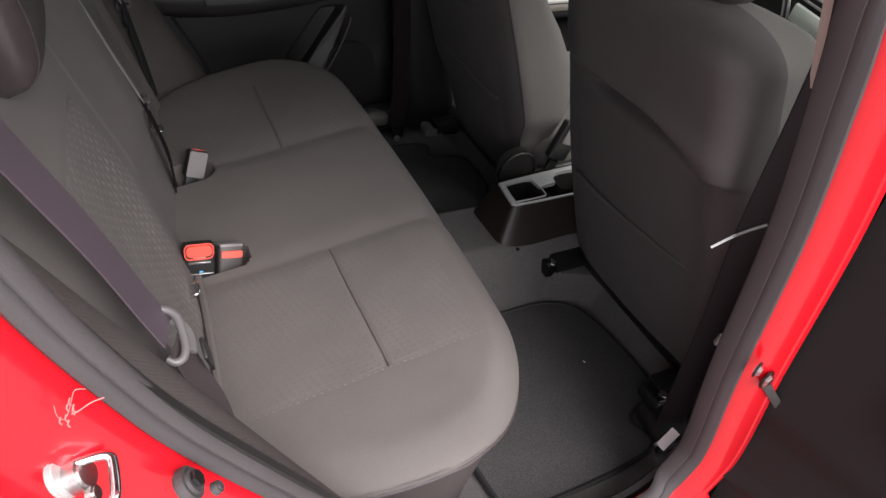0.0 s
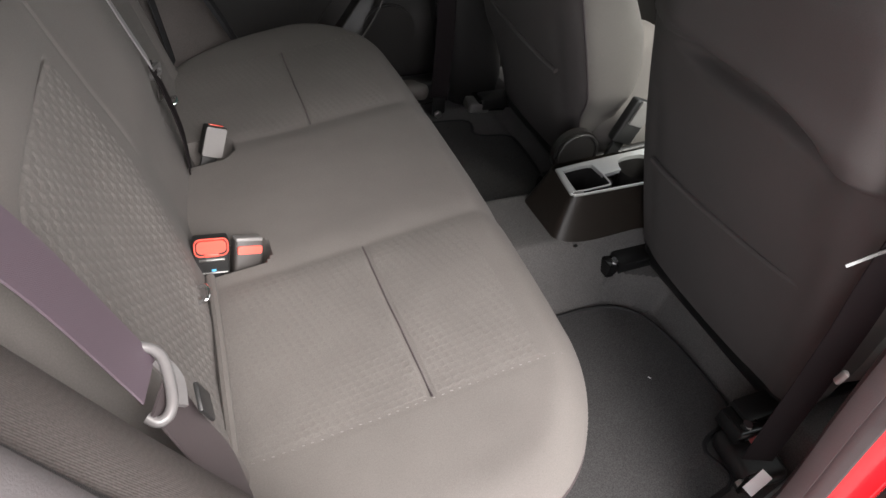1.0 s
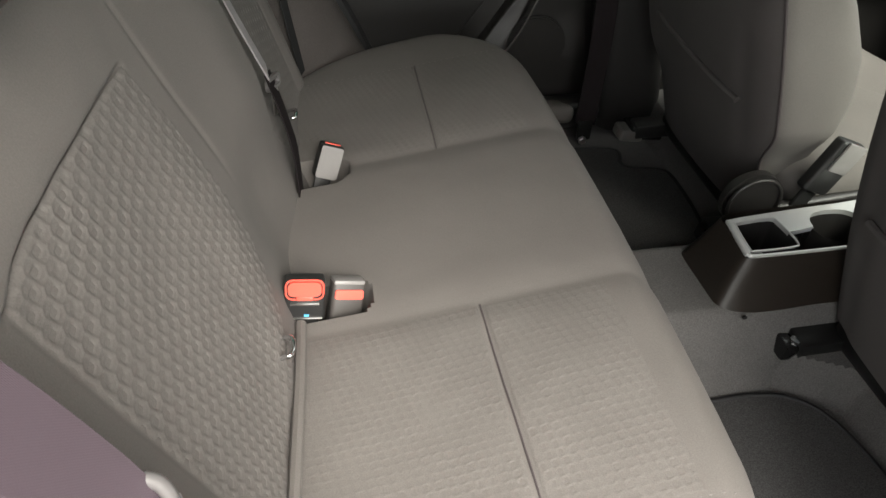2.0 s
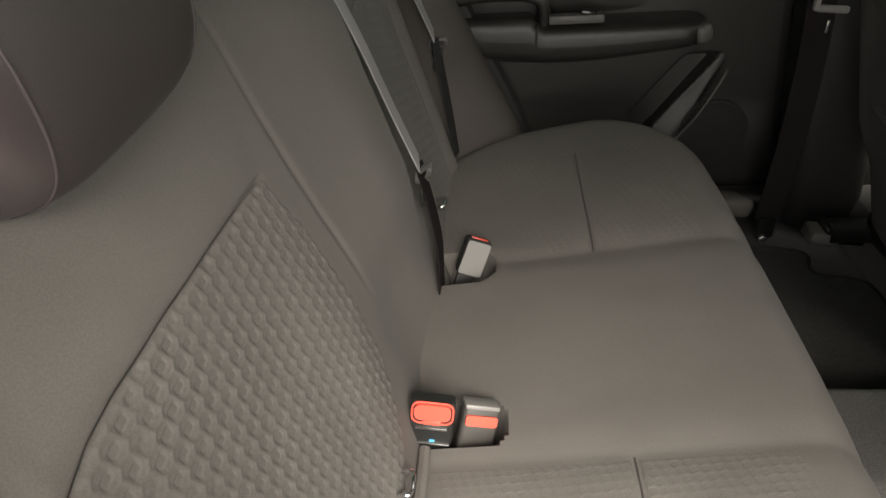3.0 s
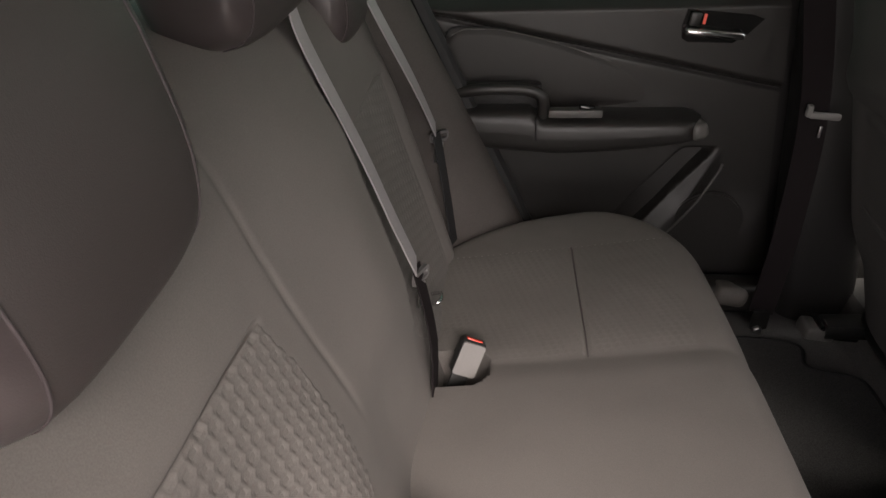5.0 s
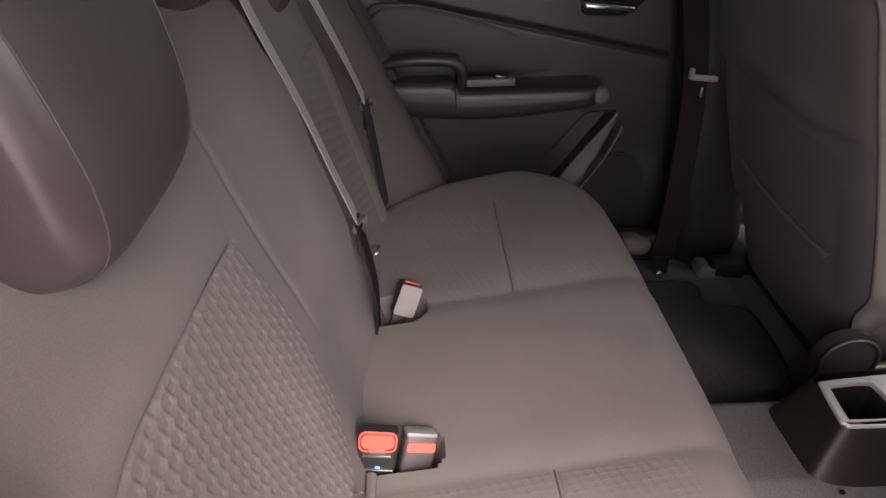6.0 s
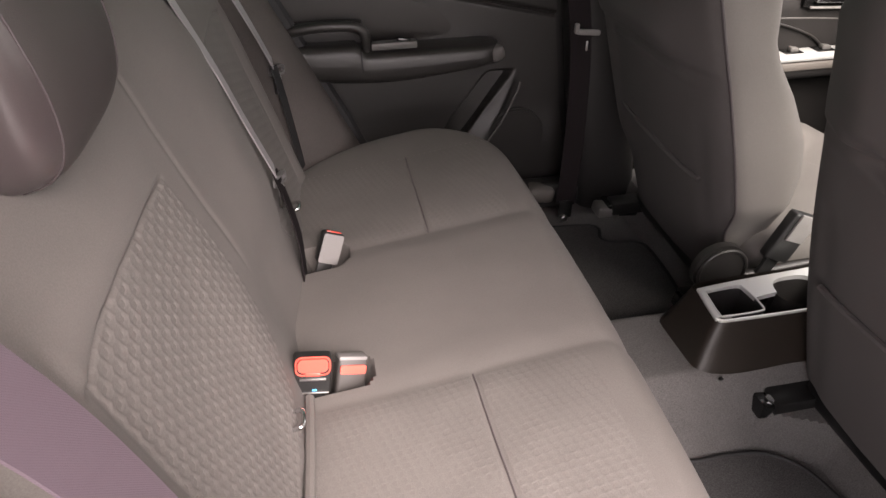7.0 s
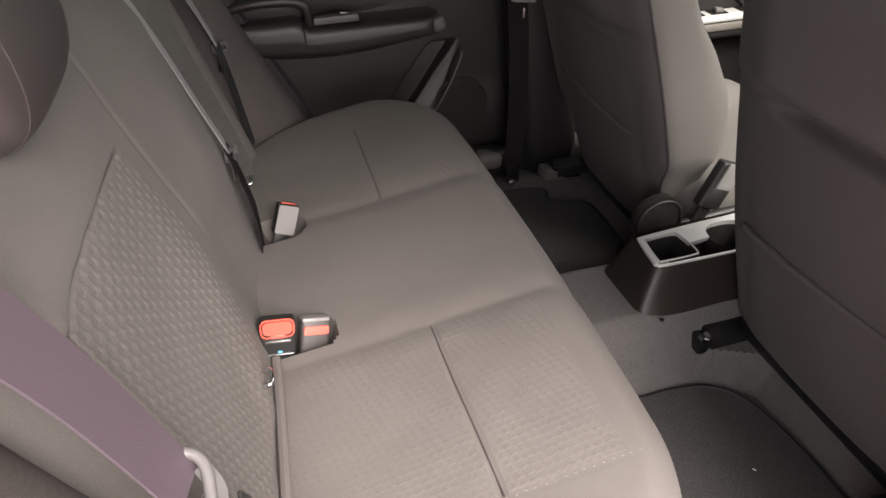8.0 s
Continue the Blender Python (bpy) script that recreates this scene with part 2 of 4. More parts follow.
def dimple(p, q, size=1.0):
    """The relief of the patterned cloth: a net of thin ribs round staggered six-sided cells, each with a small hollow."""
    p, q = p / size, q / size
    i, j = (0.0128 * p - 0.0040 * q) / 0.000214, (0.0135 * p + 0.0125 * q) / 0.000214
    near = []
    for ci in (round(i) - 1, round(i), round(i) + 1):
        for cj in (round(j) - 1, round(j), round(j) + 1):
            dp, dq = 0.0125 * (i - ci) + 0.0040 * (j - cj), -0.0135 * (i - ci) + 0.0128 * (j - cj)
            near.append((math.hypot(dp, dq), dp, dq, ci, cj))
    near.sort()
    (d1, dp, dq, ci, cj), d2, d3 = near[0], near[1][0], near[2][0]
    strength = 1 + 0.8 * noise.noise((ci * 0.83, cj * 0.71, 5))
    rib = bell(d2 - d1, 0.0020) * (0.55 + 0.6 * bell(d3 - d1, 0.0035))
    hole = smooth01(0.0050, 0.0026, abs(dq)) * smooth01(0.0038, 0.0012, abs(dp - 0.0008))
    return (0.55 * rib - 0.95 * hole * strength) * (0.85 + 0.5 * noise.noise((p * 28, q * 28, 2)))


# ---- the car's shell ----
OPENING = [(-0.17, 1.25), (-0.15, 1.13), (-0.12, 1.03), (-0.084, 0.94), (-0.011, 0.80), (0.085, 0.62), (0.17, 0.49), (0.28, 0.425), (0.42, 0.405),
           (0.524, 0.42), (0.571, 0.49), (0.572, 0.56), (0.540, 0.73), (0.507, 0.966), (0.468, 1.122), (0.433, 1.223), (0.35, 1.39), (0.22, 1.45),
           (0.02, 1.45), (-0.12, 1.39)]
RIM = smooth_line([(x, 0, z) for x, z in OPENING], 6, True)


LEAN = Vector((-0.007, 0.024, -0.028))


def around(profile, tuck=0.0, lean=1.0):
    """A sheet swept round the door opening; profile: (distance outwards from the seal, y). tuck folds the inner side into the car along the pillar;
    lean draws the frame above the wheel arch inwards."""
    bm, rows, k = bmesh.new(), [], len(RIM)
    for i, p in enumerate(RIM):
        d = (RIM[(i + 1) % k] - RIM[i - 1]).normalized()
        out = Vector((d.z, 0, -d.x))
        flat = smooth01(0.38, 0.47, p.x) * smooth01(0.43, 0.46, p.z) * smooth01(1.3, 1.2, p.z)
        span = [o * (1 - 0.7 * flat) if o < 0 else o if o < 0.05 else 0.05 + (o - 0.05) * (1 - 0.90 * flat) for o, _ in profile]
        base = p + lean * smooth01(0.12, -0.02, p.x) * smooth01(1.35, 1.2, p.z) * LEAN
        rows.append([bm.verts.new((base.x + o * out.x, base.y + (tuck * flat * max(0.0, 0.0100 - o) + y if y > -0.70 else y + (-0.70 - y) * flat * 0.97), base.z + o * out.z)) for o, (_, y) in zip(span, profile)])
    n = len(profile)
    for i in range(k):
        for j in range(n):
            bm.faces.new((rows[i][j], rows[(i + 1) % k][j], rows[(i + 1) % k][(j + 1) % n], rows[i][(j + 1) % n]))
    return bm


struct("ground", rbox((60, 60, 0.1), (0, 0, -0.05), 0), CONCRETE, "plain grey concrete ground under the parked car", "ground", False)

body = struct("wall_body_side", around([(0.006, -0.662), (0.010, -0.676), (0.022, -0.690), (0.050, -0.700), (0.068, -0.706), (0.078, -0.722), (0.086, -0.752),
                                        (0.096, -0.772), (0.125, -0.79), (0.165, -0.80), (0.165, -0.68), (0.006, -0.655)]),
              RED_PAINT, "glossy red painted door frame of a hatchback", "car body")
trim = struct("wall_trim_near", around([(0.004, -0.648), (0.004, -0.638), (0.03, -0.628), (0.10, -0.622), (0.15, -0.63), (0.15, -0.655)], lean=0.0),
              TRIM, "black plastic pillar and sill trim inside the door frame", "trim")
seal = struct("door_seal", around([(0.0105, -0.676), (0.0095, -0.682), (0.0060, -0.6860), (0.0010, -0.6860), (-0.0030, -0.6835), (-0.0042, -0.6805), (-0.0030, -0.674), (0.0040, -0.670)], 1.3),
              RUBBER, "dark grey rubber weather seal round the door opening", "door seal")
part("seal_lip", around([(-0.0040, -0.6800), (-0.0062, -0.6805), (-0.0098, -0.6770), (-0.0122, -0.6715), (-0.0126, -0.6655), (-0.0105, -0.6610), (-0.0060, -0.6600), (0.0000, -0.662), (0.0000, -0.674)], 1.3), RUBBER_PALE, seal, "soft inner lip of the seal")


def sheet(name, pts, thick, mat, label, category="wall"):
    """A flat panel through the corner points, extruded by the vector thick."""
    bm = bmesh.new()
    f = bm.faces.new([bm.verts.new(p) for p in pts])
    ex = bmesh.ops.extrude_face_region(bm, geom=[f])["geom"]
    bmesh.ops.translate(bm, verts=[v for v in ex if isinstance(v, bmesh.types.BMVert)], vec=thick)
    return struct(name, bm, mat, label, category, False)


sheet("wall_rear_quarter", [(-1.0, -0.70, 0.3), (-0.16, -0.70, 0.3), (-0.16, -0.70, 0.55), (-0.27, -0.70, 0.85), (-0.33, -0.70, 1.15), (-0.33, -0.70, 1.5), (-0.75, -0.68, 1.5), (-1.0, -0.70, 1.1)],
      (0, -0.10, 0), RED_PAINT, "glossy red rear quarter panel of the car", "car body")
sheet("wall_front_door_near", [(0.76, -0.70, 0.3), (1.75, -0.70, 0.3), (1.75, -0.70, 1.0), (0.70, -0.70, 1.02)], (0, -0.10, 0), RED_PAINT, "closed red front door", "car body")
sheet("wall_front_trim_near", [(0.74, -0.68, 0.35), (1.7, -0.68, 0.35), (1.7, -0.68, 0.99), (0.68, -0.68, 1.01)], (0, -0.018, 0), TRIM_GREY, "grey plastic lining of the closed front door", "trim")
sheet("wall_far_body", [(-1.0, 0.77, 0.25), (1.75, 0.77, 0.25), (1.75, 0.77, 0.92), (-1.0, 0.77, 1.04)], (0, 0.05, 0), RED_PAINT, "red body side beyond the cabin", "car body")
sheet("wall_rear_hatch", [(-1.0, -0.7, 0.3), (-1.0, 0.77, 0.3), (-1.0, 0.77, 1.05), (-1.0, -0.7, 1.05)], (-0.04, 0, 0), TRIM_GREY, "grey lined tailgate behind the rear seat", "car body")
sheet("wall_dash_bulkhead", [(1.75, -0.7, 0.2), (1.75, 0.77, 0.2), (1.75, 0.77, 0.95), (1.75, -0.7, 0.95)], (0.04, 0, 0), TRIM, "black bulkhead behind the dashboard", "car body")
sheet("floor_underbody", [(-1.0, -0.7, 0.2), (1.75, -0.7, 0.2), (1.75, 0.77, 0.2), (-1.0, 0.77, 0.2)], (0, 0, -0.04), STEEL_DARK, "dark underbody of the car", "car body")
sheet("ceiling", [(-0.75, -0.66, 1.5), (0.95, -0.66, 1.5), (0.95, 0.72, 1.5), (-0.75, 0.72, 1.5)], (0, 0, 0.03), HEADLINER, "light cloth headliner under the car roof", "ceiling")
def roof_fn(u, v):
    x, y = -0.80 + 1.80 * u, -0.70 + 1.46 * v
    return (x, y, 1.54 + 0.05 * (1 - (2 * u - 1) ** 2) * (1 - (2 * v - 1) ** 4) - 0.03 * (2 * v - 1) ** 6)


struct("roof", slab(roof_fn, (0, 0, -0.008), 16, 16), RED_PAINT, "gently domed red painted car roof", "car body")
for nm, a, b in (("wall_pillar_far_c", (-0.75, -0.3), (-1.0, -0.35)), ("wall_pillar_far_b", (0.40, 0.56), (0.5, 0.68))):
    sheet(nm, [(b[0], 0.755, 0.93), (b[1], 0.755, 0.93), (a[1], 0.715, 1.5), (a[0], 0.715, 1.5)], (0, 0.03, 0), TRIM, "black trimmed upper pillar", "pillar")
sheet("window_1", [(-0.36, 0.765, 0.97), (0.5, 0.765, 0.9), (0.40, 0.725, 1.5), (-0.3, 0.725, 1.5)], (0, 0.004, 0), TINT, "tinted side window of the far rear door", "window")
sheet("window_2", [(0.68, 0.765, 0.9), (1.75, 0.765, 0.9), (0.98, 0.725, 1.5), (0.56, 0.725, 1.5)], (0, 0.004, 0), TINT, "side window of the far front door", "window")
sheet("window_3", [(1.75, -0.70, 0.95), (1.75, 0.77, 0.95), (0.95, 0.70, 1.5), (0.95, -0.66, 1.5)], (0.003, 0, 0.003), CLEAR, "sloping windscreen", "window")
sheet("window_4", [(-1.0, -0.66, 1.05), (-1.0, 0.72, 1.05), (-0.75, 0.7, 1.5), (-0.75, -0.64, 1.5)], (-0.004, 0, 0.001), TINT_REAR, "sloping rear window", "window")
sheet("window_5", [(0.72, -0.735, 1.02), (1.75, -0.735, 1.0), (1.0, -0.69, 1.5), (0.56, -0.69, 1.5)], (0, 0.004, 0), TINT_FRONT, "closed side window of the near front door", "window")
sheet("shelf_parcel", [(-0.98, -0.66, 1.0), (-0.98, 0.7, 1.0), (-0.34, 0.6, 1.0), (-0.34, -0.6, 1.0)], (0, 0, -0.02), TRIM_GREY, "grey parcel shelf behind the rear seat", "shelf")


def floor_z(x, y):
    hump = 0.145 * (1 - smooth01(0.07, 0.165, abs(y))) * (1 - 0.25 * smooth01(0.5, 0.2, x))
    foot = 0.755 - 0.105 * smooth01(0.205, 0.13, abs(y))
    riser = 0.085 * smooth01(foot, foot + 0.032, x) * (1 - 0.6 * smooth01(1.0, 1.15, x))
    return 0.322 + max(hump, riser) + 0.004 * noise.noise((x * 7, y * 7, 0.3))


struct("floor", slab(lambda u, v: (0.15 + 1.58 * u, -0.64 + 1.35 * v, floor_z(0.15 + 1.58 * u, -0.64 + 1.35 * v)), (0, 0, -0.06), 260, 220, None, None, 0.25),
       CARPET, "grey needle-felt carpet with a raised centre tunnel", "floor")

# ---- far rear door ----
DOOR_Y = 0.735


def door_front(z):
    return 0.541 + 0.138 * (0.99 - z)


def panel_top(x):
    """The curved upper edge of the cloth panel."""
    return 0.957 - 0.10 * max(0.0, x) - 0.42 * max(0.0, x - 0.02) ** 1.5 - 0.02 * smooth01(-0.055, -0.085, x)


def far_door():
    door = thing("door_1", "closed far rear door with dark plastic and cloth lining", "car door", kind="structure", at=(0.2, DOOR_Y, 0.36))

    def skin(u, v):
        z = 0.36 + 0.66 * v
        x = -0.30 + (door_front(z) + 0.30) * u
        d = z - (0.964 - 0.222 * x)
        y = DOOR_Y
        y -= 0.014 * smooth01(-0.014, 0.014, d)
        y += 0.010 * bell(d + 0.004, 0.005)
        y += 0.006 * bell(x + 0.085 - 0.3 * max(0.0, 0.91 - z), 0.004) * smooth01(0.78, 0.80, z) * smooth01(0.955, 0.94, z)
        y -= 0.014 * (1 - smooth01(0.50, 0.62, z))
        y += 0.035 * smooth01(0.988, 1.02, z)
        low = smooth01(0.715, 0.69, z)
        band = (x - 0.383) * 0.785 - (z - 0.645) * 0.62
        y += 0.045 * smooth01(0.030, 0.018, abs(band)) * low
        rim = (x - 0.400) * 0.925 - (z - 0.515) * 0.38
        y -= 0.008 * smooth01(0.03, 0.07, band) * smooth01(0.006, -0.004, rim) * low
        return (x, y, z)
    part("lining", slab(skin, (0, 0.03, 0), 200, 230), TRIM_GREY, door, "dark grey grained plastic lining")

    def cloth(u, v):
        x = -0.080 + 0.46 * u
        z = 0.785 + (max(panel_top(x), 0.80) - 0.785) * v
        x += 0.3 * max(0.0, 0.91 - z) * (1 - u)
        y = DOOR_Y - 0.007 + 0.004 * (2 * v - 1) ** 2 + 0.006 * smooth01(0.35, 0.0, v) + 0.010 * smooth01(0.55, 1.0, u)
        return (x, y + 0.004 * smooth01(0.012, 0.0, (1 - v) * (panel_top(x) - 0.785)), z)
    part("cloth_panel", slab(cloth, (0, 0.008, 0), 60, 40), TRIM_CLOTH, door, "dark woven cloth panel above the armrest")

    # This slim tube is paler to paint the lit upper edge of the panel.
    part("panel_lit_edge", tube([(x, DOOR_Y - 0.0045 + 0.008 * smooth01(0.12, 0.3, x), panel_top(x) + 0.0005) for x in np.linspace(-0.07, 0.26, 16)], 0.0014, 3, False, 6), TRIM_SILL, door, "slim pale line for the lit edge over the cloth panel")

    def arm(u, v):
        x = -0.16 + 0.575 * u
        end = math.sqrt(max(0.0, 1 - max(0.0, (u - 0.93) / 0.07) ** 2))
        top, bottom = 0.803 - 0.004 * u + 0.020 * smooth01(0.098, 0.088, x), 0.758 - 0.030 * math.sin(math.pi * min(1, u * 0.92)) ** 1.4
        a = 2 * math.pi * v
        cx, sz = math.cos(a), math.sin(a)
        h = (top - bottom) / 2 * (0.75 + 0.25 * end)
        y = DOOR_Y - 0.03 - 0.052 * end * math.copysign(abs(cx) ** 0.5, cx) * (0.8 + 0.2 * smooth01(0, 0.3, u))
        return (x, y, (top + bottom) / 2 + h * math.copysign(abs(sz) ** 0.55, sz))
    part("panel_gap", tube([(-0.043, DOOR_Y - 0.006, 0.793), (-0.064, DOOR_Y - 0.006, 0.855), (-0.082, DOOR_Y - 0.005, 0.915), (-0.082, DOOR_Y - 0.004, 0.944), (-0.064, DOOR_Y - 0.004, 0.961), (0.0, DOOR_Y - 0.003, 0.960), (0.06, DOOR_Y, 0.952)], 0.0024, 6, False, 6), BINDING, door, "black gap beside the cloth panel")
    # A black tube stands in for the shadow under the armrest.
    part("arm_shade", tube([(x, DOOR_Y - 0.018, 0.753 - 0.030 * math.sin(math.pi * min(1, (x + 0.16) / 0.575 * 0.92)) ** 1.4) for x in np.linspace(-0.12, 0.42, 14)], 0.011, 3), BINDING, door, "black strip for the shade under the armrest")
    part("armrest", grid(arm, 50, 28), TRIM_GREY, door, "grey moulded armrest")
    part("armrest_end", rbox((0.034, 0.05, 0.036), (0.402, DOOR_Y - 0.055, 0.776), 0.012, 3, (0, -14, 12)), TRIM_SILL, door, "lighter armrest end cap")
    part("switch_plate", rbox((0.102, 0.024, 0.016), (0.168, DOOR_Y - 0.060, 0.812), 0.003), TRIM_SILL, door)
    part("window_switch", rbox((0.03, 0.014, 0.01), (0.19, DOOR_Y - 0.060, 0.821), 0.003, 2, (0, 8, 0)), GLOSS, door)
    hood = [(-0.085, DOOR_Y - 0.03, 0.836), (-0.063, DOOR_Y - 0.05, 0.849), (0.0, DOOR_Y - 0.060, 0.860), (0.07, DOOR_Y - 0.060, 0.858), (0.100, DOOR_Y - 0.058, 0.846), (0.108, DOOR_Y - 0.056, 0.825), (0.108, DOOR_Y - 0.052, 0.80)]
    part("pull_cup", tube(hood, 0.0115, 8, False, 12), TRIM_GREY, door, "rounded lip of the pull cup")
    part("pull_pocket", rbox((0.17, 0.03, 0.05), (0.020, DOOR_Y - 0.022, 0.835), 0.008), TRIM, door, "dark hollow of the pull cup")
    part("arm_joint", rbox((0.004, 0.075, 0.045), (0.0935, DOOR_Y - 0.046, 0.785), 0.001), BINDING, door)
    # inner handle
    bez = part("handle_recess", plate([(0.360, 0.990), (0.354, 0.960), (0.357, 0.938), (0.368, 0.931), (0.449, 0.928), (0.474, 0.944), (0.498, 0.970), (0.475, 0.978)], [], 0.004, pose(0, DOOR_Y - 0.018, 0, 90, 0, 0)), GLOSS, door, "gloss black handle recess")
    part("handle", rbox((0.108, 0.016, 0.015), (0.412, DOOR_Y - 0.028, 0.948), 0.006, 3, (0, 6, 0)), CHROME, bez, "chrome inner door handle")
    part("lock_button", rbox((0.02, 0.008, 0.024), (0.374, DOOR_Y - 0.026, 0.974), 0.004, 2, (0, 6, 0)), TRIM_GREY, bez)
    part("lock_mark", rbox((0.006, 0.004, 0.018), (0.390, DOOR_Y - 0.026, 0.974), 0.001, 2, (0, 6, 0)), BUCKLE_RED, bez, "red lock mark")
    # lower pocket and loudspeaker
    # The pale tube paints the highlight along the pocket's edge.
    part("pocket_highlight", tube([(0.474, DOOR_Y - 0.034, 0.690), (0.468, DOOR_Y - 0.035, 0.668), (0.434, DOOR_Y - 0.036, 0.596), (0.388, DOOR_Y - 0.036, 0.527)], 0.0026), TRIM_SILL, door, "pale line for the highlight on the pocket edge")
    part("loudspeaker_grille", rod(0.078, 0.014, (0.475, DOOR_Y - 0.0085, 0.535), (90, 0, 0), 40, None, 0.004), TRIM_GREY, door, "round loudspeaker grille")
    return door


far_door()
# Real seal, made thick and black to take in the shadow along it.
seal2 = [(-0.155, 0.692, 1.08), (-0.086, 0.692, 0.925), (-0.048, 0.692, 0.842), (-0.003, 0.692, 0.742), (0.042, 0.692, 0.645), (0.08, 0.69, 0.56), (0.15, 0.68, 0.45)]
struct("door_seal_far", tube(seal2, 0.017), BINDING, "black rubber seal of the far door opening, thickened for the shadow beside it", "door seal")
struct("sill_far", rbox((0.62, 0.07, 0.07), (0.33, 0.675, 0.385), 0.02, 3), TRIM_GREY, "grey plastic scuff strip on the far sill", "sill")


def pillar(u, v):
    z = 0.34 + 0.80 * v
    a = math.pi * u
    x0 = 0.541 + 0.138 * (0.99 - z) + 0.012
    return (x0 + 0.085 - 0.085 * math.copysign(abs(math.cos(a)) ** 0.6, math.cos(a)), 0.72 - 0.085 * math.sin(a) ** 0.55, z)


struct("wall_pillar_far_inner", slab(lambda u, v: (0.50 + 0.32 * u + 0.138 * (0.63 - 0.66 * v), 0.745, 0.33 + 0.70 * v), (0, 0.02, 0), 2, 4), TRIM, "black plastic lining behind the pillar trim", "pillar")
struct("wall_pillar_far", grid(pillar, 24, 12), TRIM, "black plastic lower pillar trim between the far doors", "pillar")


def far_front_door():
    door = thing("door_2", "closed far front door with dark lining and silver switch strip", "car door", kind="structure", at=(1.2, 0.72, 0.35))
    part("lining", slab(lambda u, v: (0.74 + 0.98 * u, 0.72 - 0.02 * smooth01(0.40, 0.5, v) + 0.012 * bell(v - 0.8, 0.02), 0.35 + 0.62 * v), (0, 0.03, 0), 20, 60), DOOR_TRIM, door)
    part("armrest", rbox((0.50, 0.07, 0.06), (1.22, 0.675, 0.685), 0.02, 4), TRIM, door, "black armrest")
    part("switch_strip", rbox((0.36, 0.05, 0.010), (1.24, 0.664, 0.719), 0.004), SILVER, door, "satin silver switch strip")
    part("strip_edge", rbox((0.36, 0.010, 0.012), (1.24, 0.637, 0.714), 0.004), SILVER, door, "bright silver edge")
    part("lower_edge", rbox((0.37, 0.012, 0.022), (1.24, 0.640, 0.694), 0.005), SILL_PALE, door, "pale band under the strip")
    for x in (1.10, 1.17, 1.26, 1.34):
        part("switch_base", rbox((0.050, 0.036, 0.004), (x, 0.666, 0.7245), 0.0015), GLOSS, door)
        part("window_switch", rbox((0.026, 0.018, 0.012), (x + 0.004, 0.665, 0.730), 0.004, 2, (0, 10, 0)), TRIM_SILL, door)
    bez = part("handle_recess", rbox((0.15, 0.012, 0.07), (1.265, 0.696, 0.850), 0.008, 3, (0, 6, 0)), GLOSS, door)
    part("handle", rbox((0.10, 0.016, 0.014), (1.262, 0.684, 0.840), 0.006, 3, (0, 3, 0)), CHROME, bez, "chrome inner door handle")
    part("recess_lip", rbox((0.12, 0.010, 0.006), (1.265, 0.690, 0.820), 0.003, 2, (0, 3, 0)), BUCKLE_GREY, bez, "pale lower lip of the recess")
    part("lock_mark", rbox((0.006, 0.004, 0.018), (1.225, 0.686, 0.866), 0.001), BUCKLE_RED, bez)
    part("upper_line", tube([(0.86, 0.703, 0.812), (1.05, 0.702, 0.803), (1.25, 0.702, 0.792), (1.45, 0.703, 0.775)], 0.0028), TRIM_SILL, door, "lighter moulded line")
    part("panel_line", tube([(1.02, 0.697, 0.80), (1.12, 0.695, 0.79), (1.24, 0.695, 0.75), (1.30, 0.697, 0.70)], 0.003), TRIM_GREY, door)


far_front_door()


# ---- open near rear door ----
def open_door():
    door = thing("door_3", "open rear door with dark grey lining and red painted edge", "car door", kind="structure", at=(0.67, -0.80, 0.4))
    m = pose(0.640, -0.708, 0.0, 0, 0, -76)

    def skin(u, v):
        z = 0.33 + 0.76 * v
        x = 0.95 * u - 0.010 - 0.045 * (z - 0.486)
        y = -0.02 * smooth01(0.35, 0.45, v) - 0.03 * bell(v - 0.62, 0.07) * smooth01(0.1, 0.2, u) - 0.012 * (bell(v - 0.2 - 0.25 * u, 0.015))
        return m @ Vector((x, y, z))
    part("lining", slab(skin, tuple(m.to_3x3() @ Vector((0, 0.04, 0))), 40, 60), DOOR_TRIM, door, "dark grey door lining")
    part("outer_panel", slab(lambda u, v: m @ Vector((-0.005 + 0.96 * u - 0.045 * (0.62 * v), 0.045, 0.36 + 0.66 * v)), tuple(m.to_3x3() @ Vector((0, 0.05, 0))), 4, 4), RED_PAINT, door, "glossy red outer skin")
    part("sash", slab(lambda u, v: m @ Vector((0.055 * u - 0.125 * (0.60 + 0.36 * v), -0.006, 1.08 + 0.36 * v)), tuple(m.to_3x3() @ Vector((0, 0.03, 0))), 2, 4), TRIM, door, "black window sash")
    part("top_frame", rbox((0.78, 0.03, 0.05), tuple(m @ Vector((0.27, 0.01, 1.45))), 0.01, 2, (0, 0, -76)), TRIM, door, "black window frame")
    pane = part("pane", slab(lambda u, v: m @ Vector((0.04 + (0.86 - 0.28 * v) * u - 0.125 * (0.60 + 0.36 * v), 0.008, 1.09 + 0.34 * v)), tuple(m.to_3x3() @ Vector((0, 0.004, 0))), 2, 2), GLASS, door, "clear door glass", False)
    pane.visible_shadow = False
    part("check_strap", rbox((0.09, 0.004, 0.012), (0.600, -0.704, 0.708), 0.003, 2, (0, 50, -12)), BUCKLE_BROWN, door, "dark grey door check strap")


open_door()


